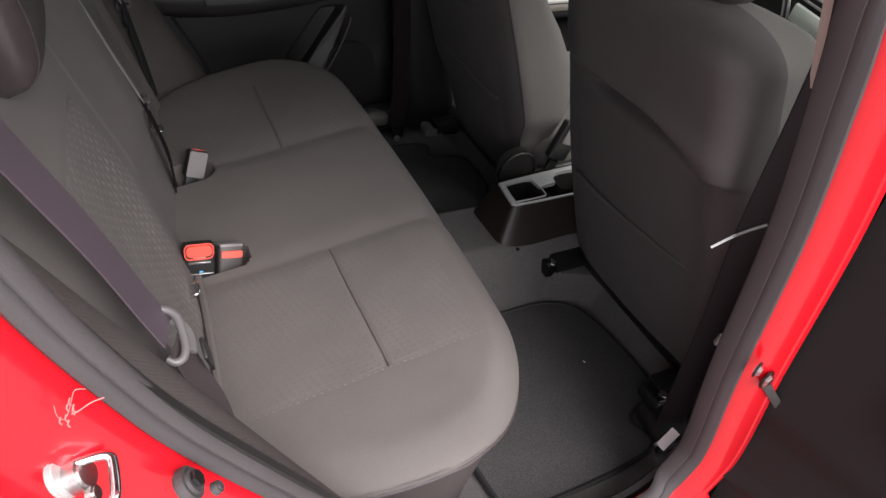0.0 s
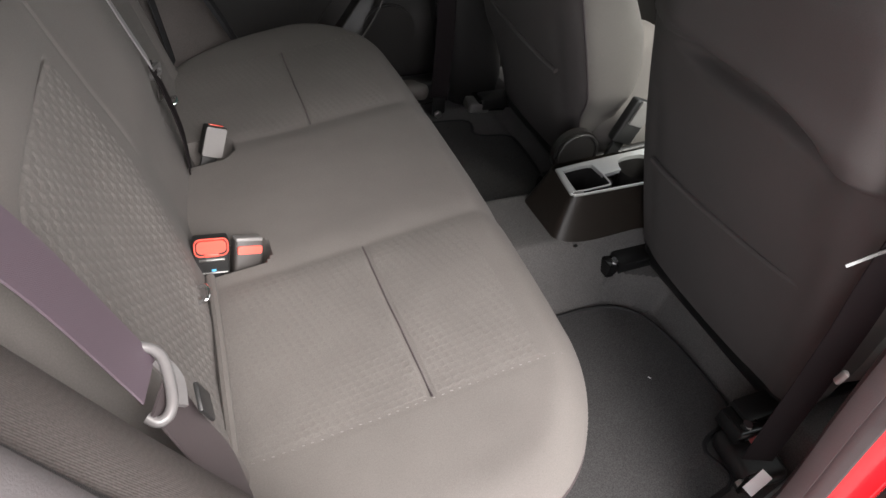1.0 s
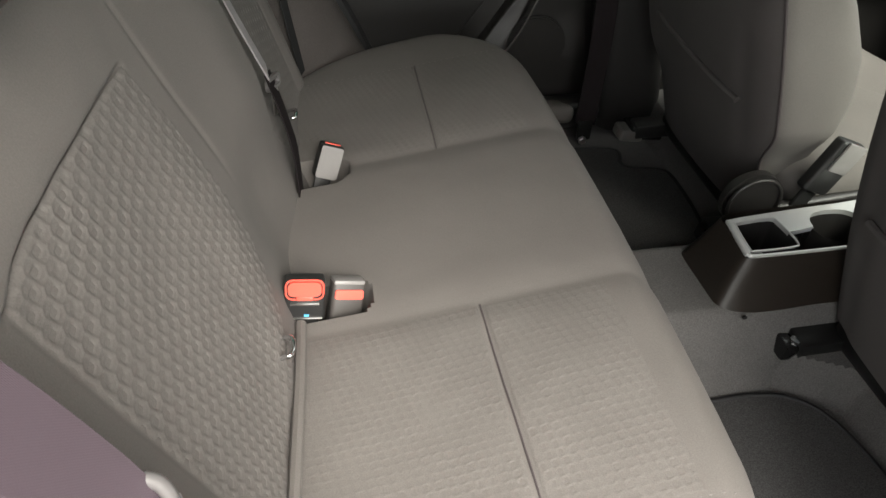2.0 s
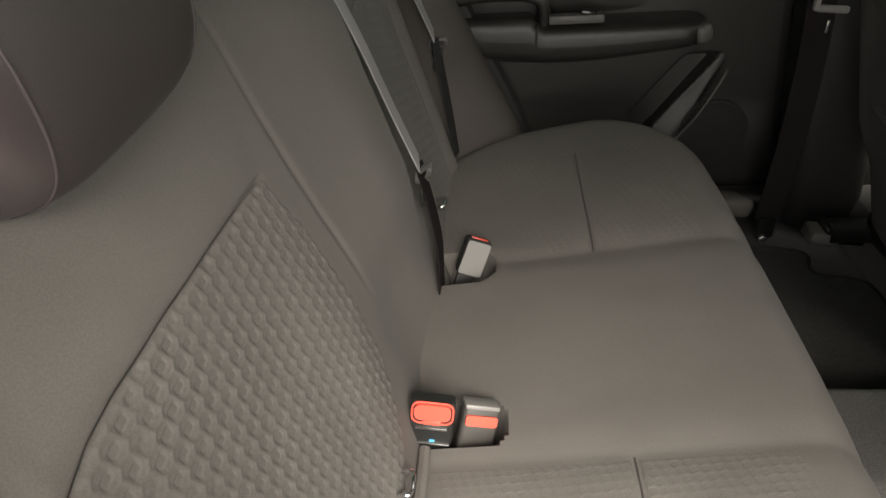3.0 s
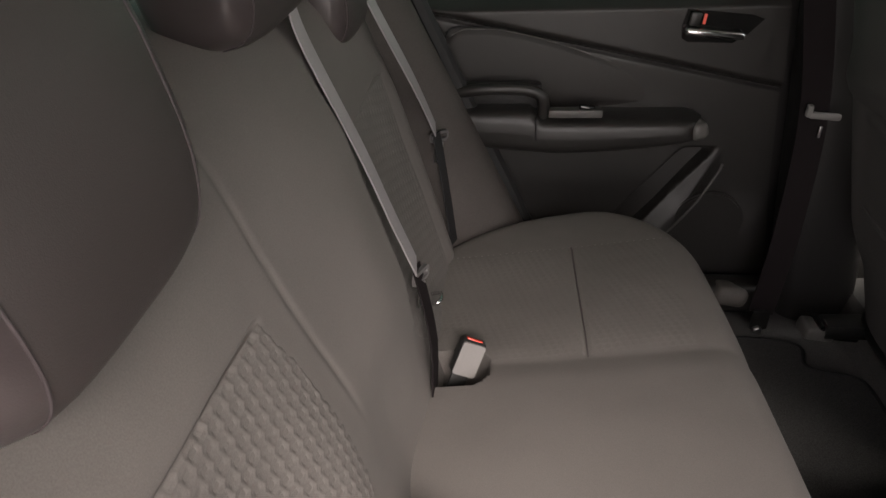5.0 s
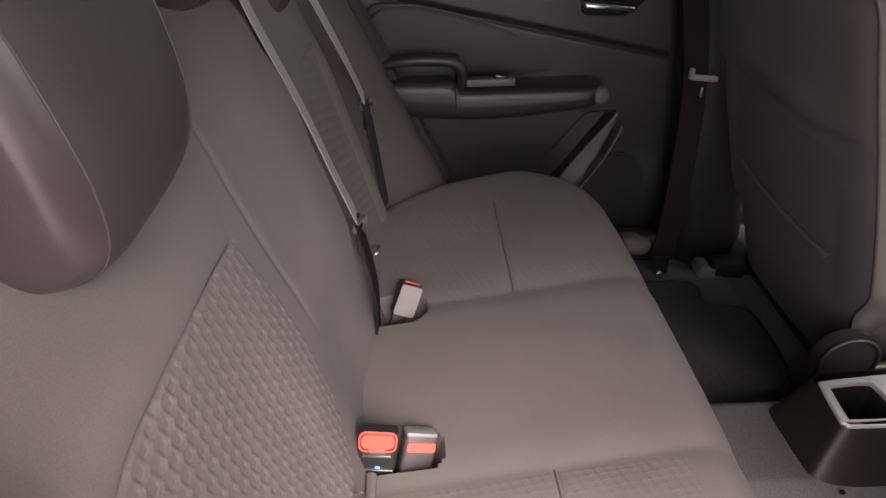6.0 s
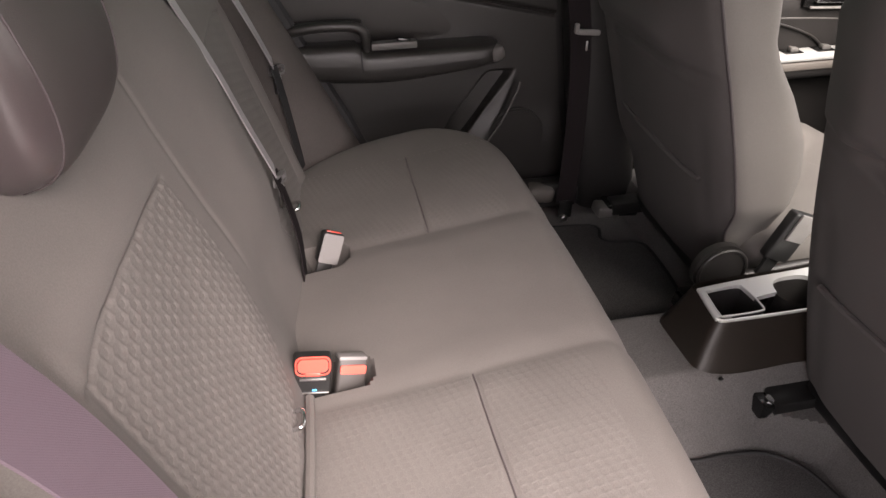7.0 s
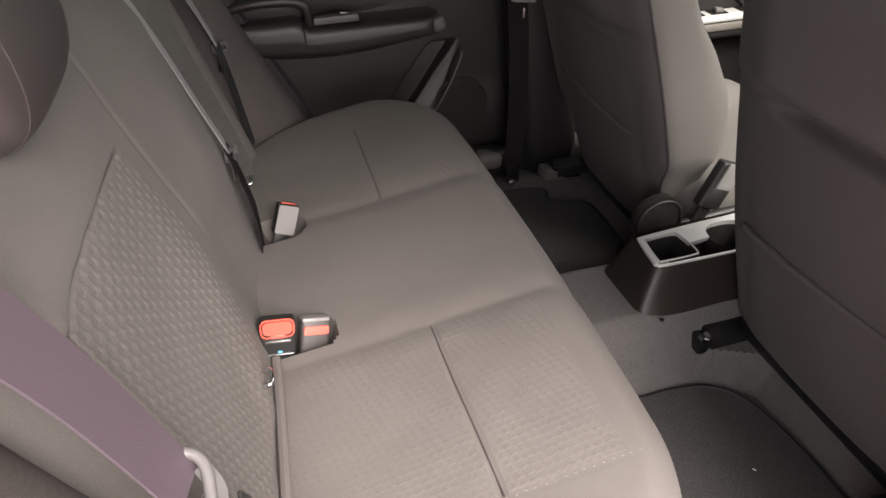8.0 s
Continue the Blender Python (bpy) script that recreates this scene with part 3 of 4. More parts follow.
# ---- rear seat ----
def edge_curves(y):
    a = abs(y)
    f0 = 0.380 - 0.055 * a * a
    front = f0
    if a > 0.40:
        front = 0.185 + (f0 - 0.185) * math.sqrt(max(0.0, 1 - ((a - 0.40) / 0.208) ** 2))
    rear = -0.13
    if a > 0.42:
        rear = -0.13 + 0.315 * (1 - math.sqrt(max(0.0, 1 - ((a - 0.42) / 0.188) ** 2)))
    return rear, front


EDGE = np.array([(edge_curves(y)[1], y) for y in 0.608 * np.sin(np.linspace(-1, 1, 800) * math.pi / 2)] + [(edge_curves(y)[0], y) for y in 0.608 * np.sin(np.linspace(1, -1, 600) * math.pi / 2) if abs(y) > 0.45])


def seam_x(y):
    return 0.1525 + 0.006 * smooth01(-0.19, -0.44, y)


def cushion_z(x, y, groove=True):
    d = float(np.sqrt(((EDGE - (x, y)) ** 2).sum(1).min()))
    z = 0.652 + 0.13 * (x - 0.154)
    r = 0.062
    firm = 1 - 0.62 * smooth01(-0.38, -0.54, y) * smooth01(0.34, 0.22, x)
    if d < r:
        z -= 0.052 * firm * (1 - math.sqrt(max(0.0, 1 - ((r - d) / r) ** 2)))
    a = abs(y)
    z -= 0.012 * firm * smooth01(0.05, 0.0, d)
    z += 0.006 * bell(a - 0.30, 0.14) * bell(x - 0.26, 0.1) - 0.005 * bell(a - 0.30, 0.11) * bell(x - 0.04, 0.12)
    if groove:
        z -= 0.0032 * bell(a - 0.165, 0.022) + 0.001 * bell(a - 0.165, 0.004)
        if 0.165 < a < 0.44:
            z -= 0.002 * bell(x - seam_x(y), 0.004)
        z -= 0.0005 * bell(a - 0.445, 0.003) * (1 - smooth01(0.30, 0.34, x))
        for y0, y1, xe in ((-0.142, -0.092, 0.023), (0.130, 0.194, 0.012)):
            z -= 0.075 * smooth01(y0 - 0.004, y0 + 0.010, y) * smooth01(y1 + 0.004, y1 - 0.010, y) * smooth01(xe + 0.004, xe - 0.008, x + 0.75 * max(0, abs(y - (y0 + y1) / 2) - 0.014))
    z += 0.0012 * noise.noise((x * 9, y * 9, 0)) + 0.0006 * noise.noise((x * 30, y * 30, 4))
    return z


def spread(n, sharp):
    t = np.linspace(-1, 1, n + 1)
    return (np.sin(t * math.pi / 2) * sharp + t * (1 - sharp) + 1) / 2


rear_seat = thing("rear_seat", "dark grey cloth rear bench with patterned cloth insets", "car seat", at=(0, 0, 0.36))


def cushion_fn(u, v):
    y = -0.608 + 1.21 * u
    rear, front = edge_curves(y)
    x = rear + (front - rear) * v
    return (x, y, cushion_z(x, y))


cb = grid(cushion_fn, 0, 0, spread(300, 0.75), spread(130, 0.55))
rim = [e for e in cb.edges if e.is_boundary]
for dz, inset in ((-0.006, 1.0), (-0.006, 0.997)):
    geo = bmesh.ops.extrude_edge_only(cb, edges=rim)["geom"]
    rim = [e for e in geo if isinstance(e, bmesh.types.BMEdge)]
    for v in geo:
        if isinstance(v, bmesh.types.BMVert):
            v.co.z += dz
            v.co.x, v.co.y = 0.1 + (v.co.x - 0.1) * inset, v.co.y * inset
cushion = part("cushion", cb, FABRIC, rear_seat, "long dark grey cloth seat cushion")
LOOP = [(edge_curves(y)[1], y) for y in 0.6075 * np.sin(np.linspace(-1, 1, 140) * math.pi / 2)]
LOOP = [(edge_curves(y)[0], y) for y in 0.6075 * np.sin(np.linspace(-0.5, -1, 50) * math.pi / 2)] + LOOP + [(edge_curves(y)[0], y) for y in 0.6075 * np.sin(np.linspace(1, 0.5, 50) * math.pi / 2)]


def skirt_fn(u, v):
    x, y = LOOP[min(len(LOOP) - 1, round(u * (len(LOOP) - 1)))]
    k = 0.988 - 0.10 * v ** 0.8 - 0.004 * math.sin(3 * math.pi * v)
    top = cushion_z(x, y, False) - 0.010
    return (0.1 + (x - 0.1) * k, y * (1 - (1 - k) * 0.8), top + (0.345 - top) * v)


part("skirt", grid(skirt_fn, len(LOOP) - 1, 10), SKIRT, rear_seat, "darker cloth skirt below the cushion hem")
part("hem_piping", tube([(0.1 + (x - 0.1) * 0.998, y * 0.998, cushion_z(x, y, False) - 0.012) for x, y in LOOP[::3]], 0.0032, 2), PIPING, cushion, "dark piping round the cushion hem")
for side in (-1, 1):
    part("seam", tube([(seam_x(side * y), side * y, cushion_z(seam_x(side * y), side * y) + 0.0002) for y in np.linspace(0.168, 0.442, 14)], 0.0013, 3, False, 6), PIPING, cushion, "thin dark cross seam")


def cushion_inset(side, rear):
    def fn(u, v):
        y = side * (0.169 + 0.274 * v)
        x0, x1 = (-0.10, seam_x(y) - 0.001) if rear else (seam_x(y) + 0.001, 0.305)
        x = x0 + (x1 - x0) * u
        margin = min(u * (x1 - x0), (1 - u) * (x1 - x0), v * 0.274, (1 - v) * 0.274)
        fade = smooth01(0, 0.010, margin)
        return (x, y, cushion_z(x, y, True) - 0.0006 + (0.0008 if side < 0 else 0.0007) * smooth01(0, 0.006, margin) + (0.0009 if side < 0 else 0.0006) * dimple(-x + 0.0010 * noise.noise((x * 60, y * 60, 3)), y + 0.0010 * noise.noise((x * 60, y * 60, 8)), 0.72) * fade * (0.7 + 0.6 * noise.noise((x * 35, y * 35, 6))))
    return fn


for side in (-1, 1):
    part("cushion_inset", grid(cushion_inset(side, True), 190, 210), INSERT, cushion, "finely patterned cloth inset")
    part("cushion_inset", grid(cushion_inset(side, False), 116, 210), INSERT, cushion, "finely patterned cloth inset")
    row = bmesh.new()
    for k in range(36):
        x = -0.06 + 0.011 * k + 0.002 * noise.noise((k * 3.1, side, 1))
        y = side * (0.4435 + 0.0012 * noise.noise((k * 0.7, side, 2)))
        row = join(row, rbox((0.0036 + 0.0016 * noise.noise((k * 1.7, side, 7)), 0.0013, 0.0012), (x, y, cushion_z(x, y)), 0.0005, 1, (0, -8, (9 + 20 * noise.noise((k * 2.3, side, 9))) * side)))
    tagged(part("stitching", row, STITCH, cushion, "pale stitches along the outer seam"), kind="stuff")


part("rear_welt", tube([(-0.064 - 0.004 * math.sin(9 * y), y, 0.634 + 0.004 * math.sin(13 * y)) for y in np.linspace(-0.46, -0.15, 10)], 0.0065, 4), FABRIC, cushion, "folded cloth welt at the seat bight")


def back_x(z):
    return -0.07 - 0.27 * (z - 0.65)


def inset_inner(z):
    return float(np.interp(z, [0.62, 0.655, 0.68, 0.715, 0.755, 0.80, 0.85, 0.915, 0.967], [0.215, 0.185, 0.157, 0.132, 0.1165, 0.1165, 0.121, 0.132, 0.150]))


def inset_top(a):
    return float(np.interp(a, [0.15, 0.22, 0.317, 0.367, 0.395, 0.4235], [0.967, 0.9725, 0.977, 0.9785, 0.977, 0.9705]))


def backrest_x(y, z, groove=True):
    a = abs(y)
    x = back_x(z)
    x -= 0.07 * (1 - math.sqrt(max(0.0, 1 - max(0.0, (a - 0.44) / 0.072) ** 2)))
    x -= 0.09 * (1 - math.sqrt(max(0.0, 1 - max(0.0, (z - 1.07) / 0.08) ** 2)))
    x += 0.012 * bell(a - 0.465, 0.03) * smooth01(1.05, 0.9, z)
    x -= 0.008 * bell(a - 0.29, 0.12) * smooth01(1.0, 0.85, z)
    x += 0.026 * (bell(y - 0.085, 0.105) if y < 0.085 else bell(max(0.0, y - 0.112), 0.030)) * smooth01(0.66, 0.84, z) * smooth01(1.12, 1.0, z)
    x += 0.0045 * bell(a - inset_inner(z) - 0.045, 0.045) * smooth01(0.97, 0.85, z)
    x -= 0.016 * smooth01(0.86, 0.70, z) * bell(y + 0.01, 0.085)
    if groove:
        seam = float(np.interp(z, [0.66, 0.78, 0.84, 0.89, 0.95, 1.0, 1.08], [0.058, 0.074, 0.085, 0.093, 0.102, 0.107, 0.110]))
        if y < 0:
            x -= 0.0022 * bell(a - seam, 0.0042) * smooth01(0.76, 0.86, z)
        inn = inset_inner(z)
        top, end = inset_top(a), 0.4245
        if inn - 0.04 < a < 0.47:
            across = smooth01(inn - 0.006, inn + 0.012, a) * smooth01(end + 0.012, end - 0.004, a)
            x -= 0.0040 * bell(z - top, 0.0036) * across
            x += 0.0045 * bell(z - top - 0.016, 0.022) * smooth01(top - 0.004, top + 0.004, z) * across * smooth01(inn - 0.02, inn + 0.12, a)
            x -= 0.0012 * bell(a - end, 0.0036) * smooth01(top + 0.004, top - 0.01, z)
            x += 0.0008 * bell(a - end - 0.016, 0.014) * smooth01(top + 0.01, top - 0.02, z)
    return x + 0.0015 * noise.noise((y * 6, z * 6, 1)) + 0.0006 * noise.noise((y * 25, z * 25, 3))


backrest = part("backrest", slab(lambda u, v: (lambda y, z: (backrest_x(y, z), y, z))(-0.512 + 1.024 * u, 0.585 + 0.565 * v), (-0.09, 0, -0.02), 0, 0, spread(420, 0.4), np.sort(np.concatenate((np.linspace(0, 1, 190), np.linspace(0.655, 0.735, 60))))),
                FABRIC, rear_seat, "reclined dark grey cloth backrest")


def back_inset(side):
    def fn(u, v):
        z = 0.608 + (0.967 - 0.608) * v
        inn = inset_inner(z)
        a = inn + (0.4235 - inn) * u
        z += (inset_top(a) - 0.967) * smooth01(0.6, 1.0, v)
        m = min(u * 0.28, (1 - u) * 0.28, (1 - v) * 0.36)
        x = backrest_x(side * a, z, False) - 0.0009 + (0.0016 if side < 0 else 0.0014) * smooth01(0, 0.005, m)
        return (x + (0.0013 if side < 0 else 0.0008) * dimple(-z, a - 0.425) * smooth01(0, 0.0015, m), side * a, z)
    return fn


for side in (-1, 1):
    part("backrest_inset", grid(back_inset(side), 230, 330), INSERT, backrest, "cloth inset with rows of woven dimples")


def pad(side):
    def fn(u, v):
        z = 0.58 + 0.62 * v
        inner = back_x(z) - (0.044 if side < 0 else 0.05)
        ridge = 0.05 - 0.47 * (z - 0.636) - 0.5 * max(0, z - 1.05) ** 1.3
        a = 0.495 + 0.185 * u
        t = min(1.0, (a - 0.495) / 0.135)
        x = inner + (ridge - inner) * (math.sin(t * math.pi / 2) ** (0.72 if side < 0 else 0.75))
        x -= 0.05 * smooth01(0.65, 0.69, a)
        if side < 0:
            a = min(a, 0.632 + 0.3 * (a - 0.632)) if a > 0.632 else a
        return (x + 0.001 * noise.noise((a * 9, z * 9, 2)), side * a, z)
    return fn


for side in (-1, 1):
    part("side_bolster", slab(pad(side), (-0.06, 0, 0), 40, 200), BOLSTER, rear_seat, "cloth side bolster beside the backrest")


def headrest(y0, x0, z0, hy, square=3.2, seam=0.80):
    head = thing("head_restraint", "dark cloth rear head restraint with vinyl sides", "head restraint", "rear head restraints", at=(x0, y0, z0 - 0.1))
    m = pose(x0, y0, z0, 0, -13, 0)

    def at(u, v):
        s = max(0.0, 1 - abs(u) ** square) ** (1 / square)
        a = 2 * math.pi * v
        c, k = math.cos(a), math.sin(a)
        x = 0.056 * math.copysign(abs(c) ** 0.5, c) * (0.35 + 0.65 * s) * (1 if s > 0 else 0)
        z = 0.127 * math.copysign(abs(k) ** 0.5, k) * (0.42 + 0.58 * s) * (1 if s > 0 else 0)
        return m @ Vector((x - 0.009 * (z / 0.1) ** 2, hy * u, z))
    def edge(v):
        return seam + 0.08 * math.sin(2 * math.pi * v)

    part("cover", grid(lambda u, v: at(edge(v) * (2 * u - 1), v), 24, 40), VINYL, head, "dark cloth cover")
    for s in (-1, 1):
        part("side_panel", grid(lambda u, v: at(s * (edge(v) + (1 - edge(v)) * u), v), 14, 40), VINYL_SIDE, head, "dark brown vinyl side")
        part("seam", tube([at(s * edge(v), v) for v in np.linspace(0, 1, 32)[:-1]], 0.0009, 2, True), PIPING, head)
        part("post", rod(0.006, 0.14, (x0 - 0.012, y0 + s * 0.06, z0 - 0.14), (0, -13, 0)), STEEL, head, "steel post")
    return head


headrest(-0.274, -0.206, 1.184, 0.100, 3.8, 0.78)
headrest(0.120, -0.238, 1.238, 0.122, 3.8, 0.82)
headrest(0.370, -0.224, 1.160, 0.098)

# ---- rear belts and buckles ----
def tongue(parent, at, turn):
    loop = rounded(0.050, 0.020, 0.008)
    part("tongue_loop", plate(loop, [rounded(0.040, 0.009, 0.004, 4)], 0.006, pose(*at, *turn)), LOOP_GREY, parent, "grey loop of the belt tongue")
    part("tongue_blade", plate(rounded(0.022, 0.036, 0.004, 4, 0, -0.028), [rounded(0.010, 0.008, 0.002, 3, 0, -0.032)], 0.0025, pose(*at, *turn)), STEEL, parent, "steel blade")


belt = thing("seat_belt", "plum-grey rear seat belt lying over the backrest edge", "seat belt", "rear seat belts", at=(-0.09, -0.5, 0.70))
part("webbing", ribbon([(-0.20, -0.548, 1.26), (-0.160, -0.520, 1.11), (-0.133, -0.505, 1.012), (-0.111, -0.503, 0.930), (-0.098, -0.509, 0.893)], 0.046, (0.95, -0.14, 0.27)), WEBBING_DARK, belt)
part("lower_webbing", ribbon([(-0.092, -0.518, 0.888), (-0.080, -0.522, 0.83), (-0.066, -0.520, 0.76), (-0.058, -0.53, 0.66)], 0.040, (0.9, -0.3, 0.3)), PIPING, belt)
ring = [(-0.101, -0.484, 0.901), (-0.093, -0.487, 0.899), (-0.087, -0.495, 0.895), (-0.085, -0.510, 0.889), (-0.085, -0.526, 0.884), (-0.089, -0.535, 0.881), (-0.096, -0.538, 0.881), (-0.102, -0.534, 0.884)]
loop = tube(ring, 0.0042, 8, False, 10)
part("tongue_loop", loop, LOOP_GREY, belt, "grey plastic-coated tongue loop")
part("tongue_plate", ribbon([(-0.090, -0.492, 0.891), (-0.081, -0.508, 0.884), (-0.081, -0.527, 0.878)], 0.012, (0.75, -0.45, 0.45), 0.004, 5), LOOP_GREY, belt, "flat grey tongue plate")
part("tongue_blade", rbox((0.004, 0.024, 0.036), (-0.068, -0.506, 0.846), 0.0015, 2, (18, -8, 0)), BUCKLE_BLACK, belt)

belt = thing("seat_belt", "grey centre seat belt hanging down the backrest", "seat belt", "rear seat belts", at=(-0.08, 0.15, 0.66))
# One belt in two tones: light painted into the upper run, lower run darkened.
part("webbing", ribbon([(-0.192, 0.160, 1.135), (-0.184, 0.164, 1.09), (-0.138, 0.171, 0.96), (-0.112, 0.180, 0.87), (-0.086, 0.188, 0.785)], 0.046, (0.95, 0.12, 0.27)), WEBBING, belt)
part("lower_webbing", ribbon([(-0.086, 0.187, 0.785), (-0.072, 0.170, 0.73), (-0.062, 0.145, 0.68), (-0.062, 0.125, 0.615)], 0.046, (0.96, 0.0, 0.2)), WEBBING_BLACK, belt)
tongue(belt, (-0.078, 0.190, 0.768), (90, 12, 75))
belt = thing("seat_belt", "grey far rear seat belt beside the side bolster", "seat belt", "rear seat belts", at=(-0.08, 0.5, 0.68))
part("webbing", ribbon([(-0.19, 0.40, 1.16), (-0.155, 0.43, 1.06), (-0.116, 0.50, 0.93), (-0.088, 0.522, 0.842)], 0.046, (0.95, 0.05, 0.27)), WEBBING, belt)
part("lower_webbing", ribbon([(-0.086, 0.515, 0.838), (-0.076, 0.508, 0.77), (-0.068, 0.505, 0.70), (-0.060, 0.505, 0.62)], 0.026, (0.9, -0.35, 0.2)), BINDING, belt)
tongue(belt, (-0.080, 0.530, 0.825), (90, 12, 60))


def buckle(x, y, z, w, h, turn, face, button, label):
    b = thing("belt_buckle", label, "belt buckle", "rear belt buckles", at=(x, y, z - 0.05))
    m = pose(x, y, z, *turn)

    def put(bm):
        bm.transform(m)
        return bm
    body = part("housing", put(rbox((w, 0.022, h), (0, 0, -h / 2), 0.005, 3)), BUCKLE_BROWN if button == "strip" else BUCKLE_BLACK, b)
    if face:
        part("face_plate", put(plate(rounded(w * 0.92, h * 0.92, 0.004), [], 0.003, pose(0, -0.0135, -h / 2, 90, 0, 0))), face, b, "pale grey face")
    if button == "front":
        part("button", put(plate(rounded(w * 0.80, 0.019, 0.007), [], 0.005, pose(0, -0.0145, -0.0098, 90, 0, 0))), BUCKLE_RED, b, "red release button")
        part("button_rim", put(tube([(px, -0.0122, pz - 0.0112) for px, pz in rounded(w * 0.9, 0.026, 0.008)], 0.0012, 1, True)), BUCKLE_RED, b)
        part("slot", put(rbox((w * 0.7, 0.004, 0.003), (0, -0.0115, -0.031), 0.0005)), STEEL, b, "bright slot edge")
        part("button_tab", put(rbox((w * 0.42, 0.004, 0.006), (0, -0.0128, -0.0225), 0.002)), BUCKLE_RED, b)
        part("lower_edge", put(rbox((w * 0.86, 0.003, 0.002), (0, -0.0112, -0.0515), 0.0008)), STEEL, b, "bright lower edge")
        part("mark", put(rbox((0.006, 0.002, 0.003), (0.002, -0.0115, -0.0475), 0.0005)), BLUE, b, "small blue mark")
    elif button == "strip":
        part("button", put(plate(rounded(w * 0.86, 0.012, 0.003), [], 0.004, pose(0, -0.0135, -0.016, 90, 0, 0))), BUCKLE_RED, b, "red release button")
        part("cap", put(rbox((w * 0.96, 0.024, 0.007), (0, 0.001, -0.002), 0.003)), BUCKLE_GREY, b, "grey top edge")
    else:
        part("button", put(rbox((w * 0.66, 0.007, 0.002), (0, -0.002, 0.0), 0.0008)), BUCKLE_RED, b, "red release button")
    part("stalk", put(rbox((w * 0.7, 0.006, 0.06), (0, 0, -h - 0.02), 0.002)), BUCKLE_BLACK, b)
    return b


buckle(-0.049, -0.120, 0.678, 0.048, 0.055, (-14, 8, 0), None, "front", "black belt buckle with a red button in the seat notch")
buckle(0.000, -0.103, 0.649, 0.041, 0.060, (-24, 17, 8), None, "strip", "black belt buckle with grey cap beside its twin")
buckle(-0.008, 0.180, 0.664, 0.037, 0.056, (-16, 24, 6), BUCKLE_GREY, "top", "grey-faced belt buckle standing in the far seat notch")
for y in (-0.215, 0.27):
    iso = thing("isofix_loop", "small steel child-seat loop between cushion and backrest", "anchor", "child-seat anchors", at=(-0.06, y, 0.62))
    part("loop", tube([(-0.100, y - 0.013, 0.660), (-0.070, y - 0.013, 0.668), (-0.064, y - 0.009, 0.669), (-0.063, y, 0.670), (-0.064, y + 0.009, 0.669), (-0.070, y + 0.013, 0.668), (-0.100, y + 0.013, 0.660)], 0.0032, 6, False, 10), CHROME, iso, "bright steel wire loop")


# ---- front seats ----
def finish(seat, yc, rear_x):
    # head restraint
    hz = 1.190 if yc < 0 else 1.21
    ahead = 0.05 if yc < 0 else 0.0

    def head(u, v):
        a, b = 2 * math.pi * u, math.pi * (v - 0.5)
        k = math.cos(b) ** 0.45
        c, s = math.cos(a), math.sin(a)
        sb = math.sin(b)
        return (rear_x(hz) + 0.045 + ahead + 0.05 * k * math.copysign(abs(c) ** 0.7, c), yc + 0.125 * k * math.copysign(abs(s) ** 0.55, s), hz + 0.09 * math.copysign(abs(sb) ** 0.7, sb))
    hr = part("head_restraint", grid(head, 36, 24), FABRIC_DARK, seat, "dark cloth head restraint")
    for s in (-1, 1):
        part("post", rod(0.006, 0.16, (rear_x(1.12) + 0.05 + ahead, yc + s * 0.06, 1.12), (0, -16, 0)), STEEL, hr)
    return seat


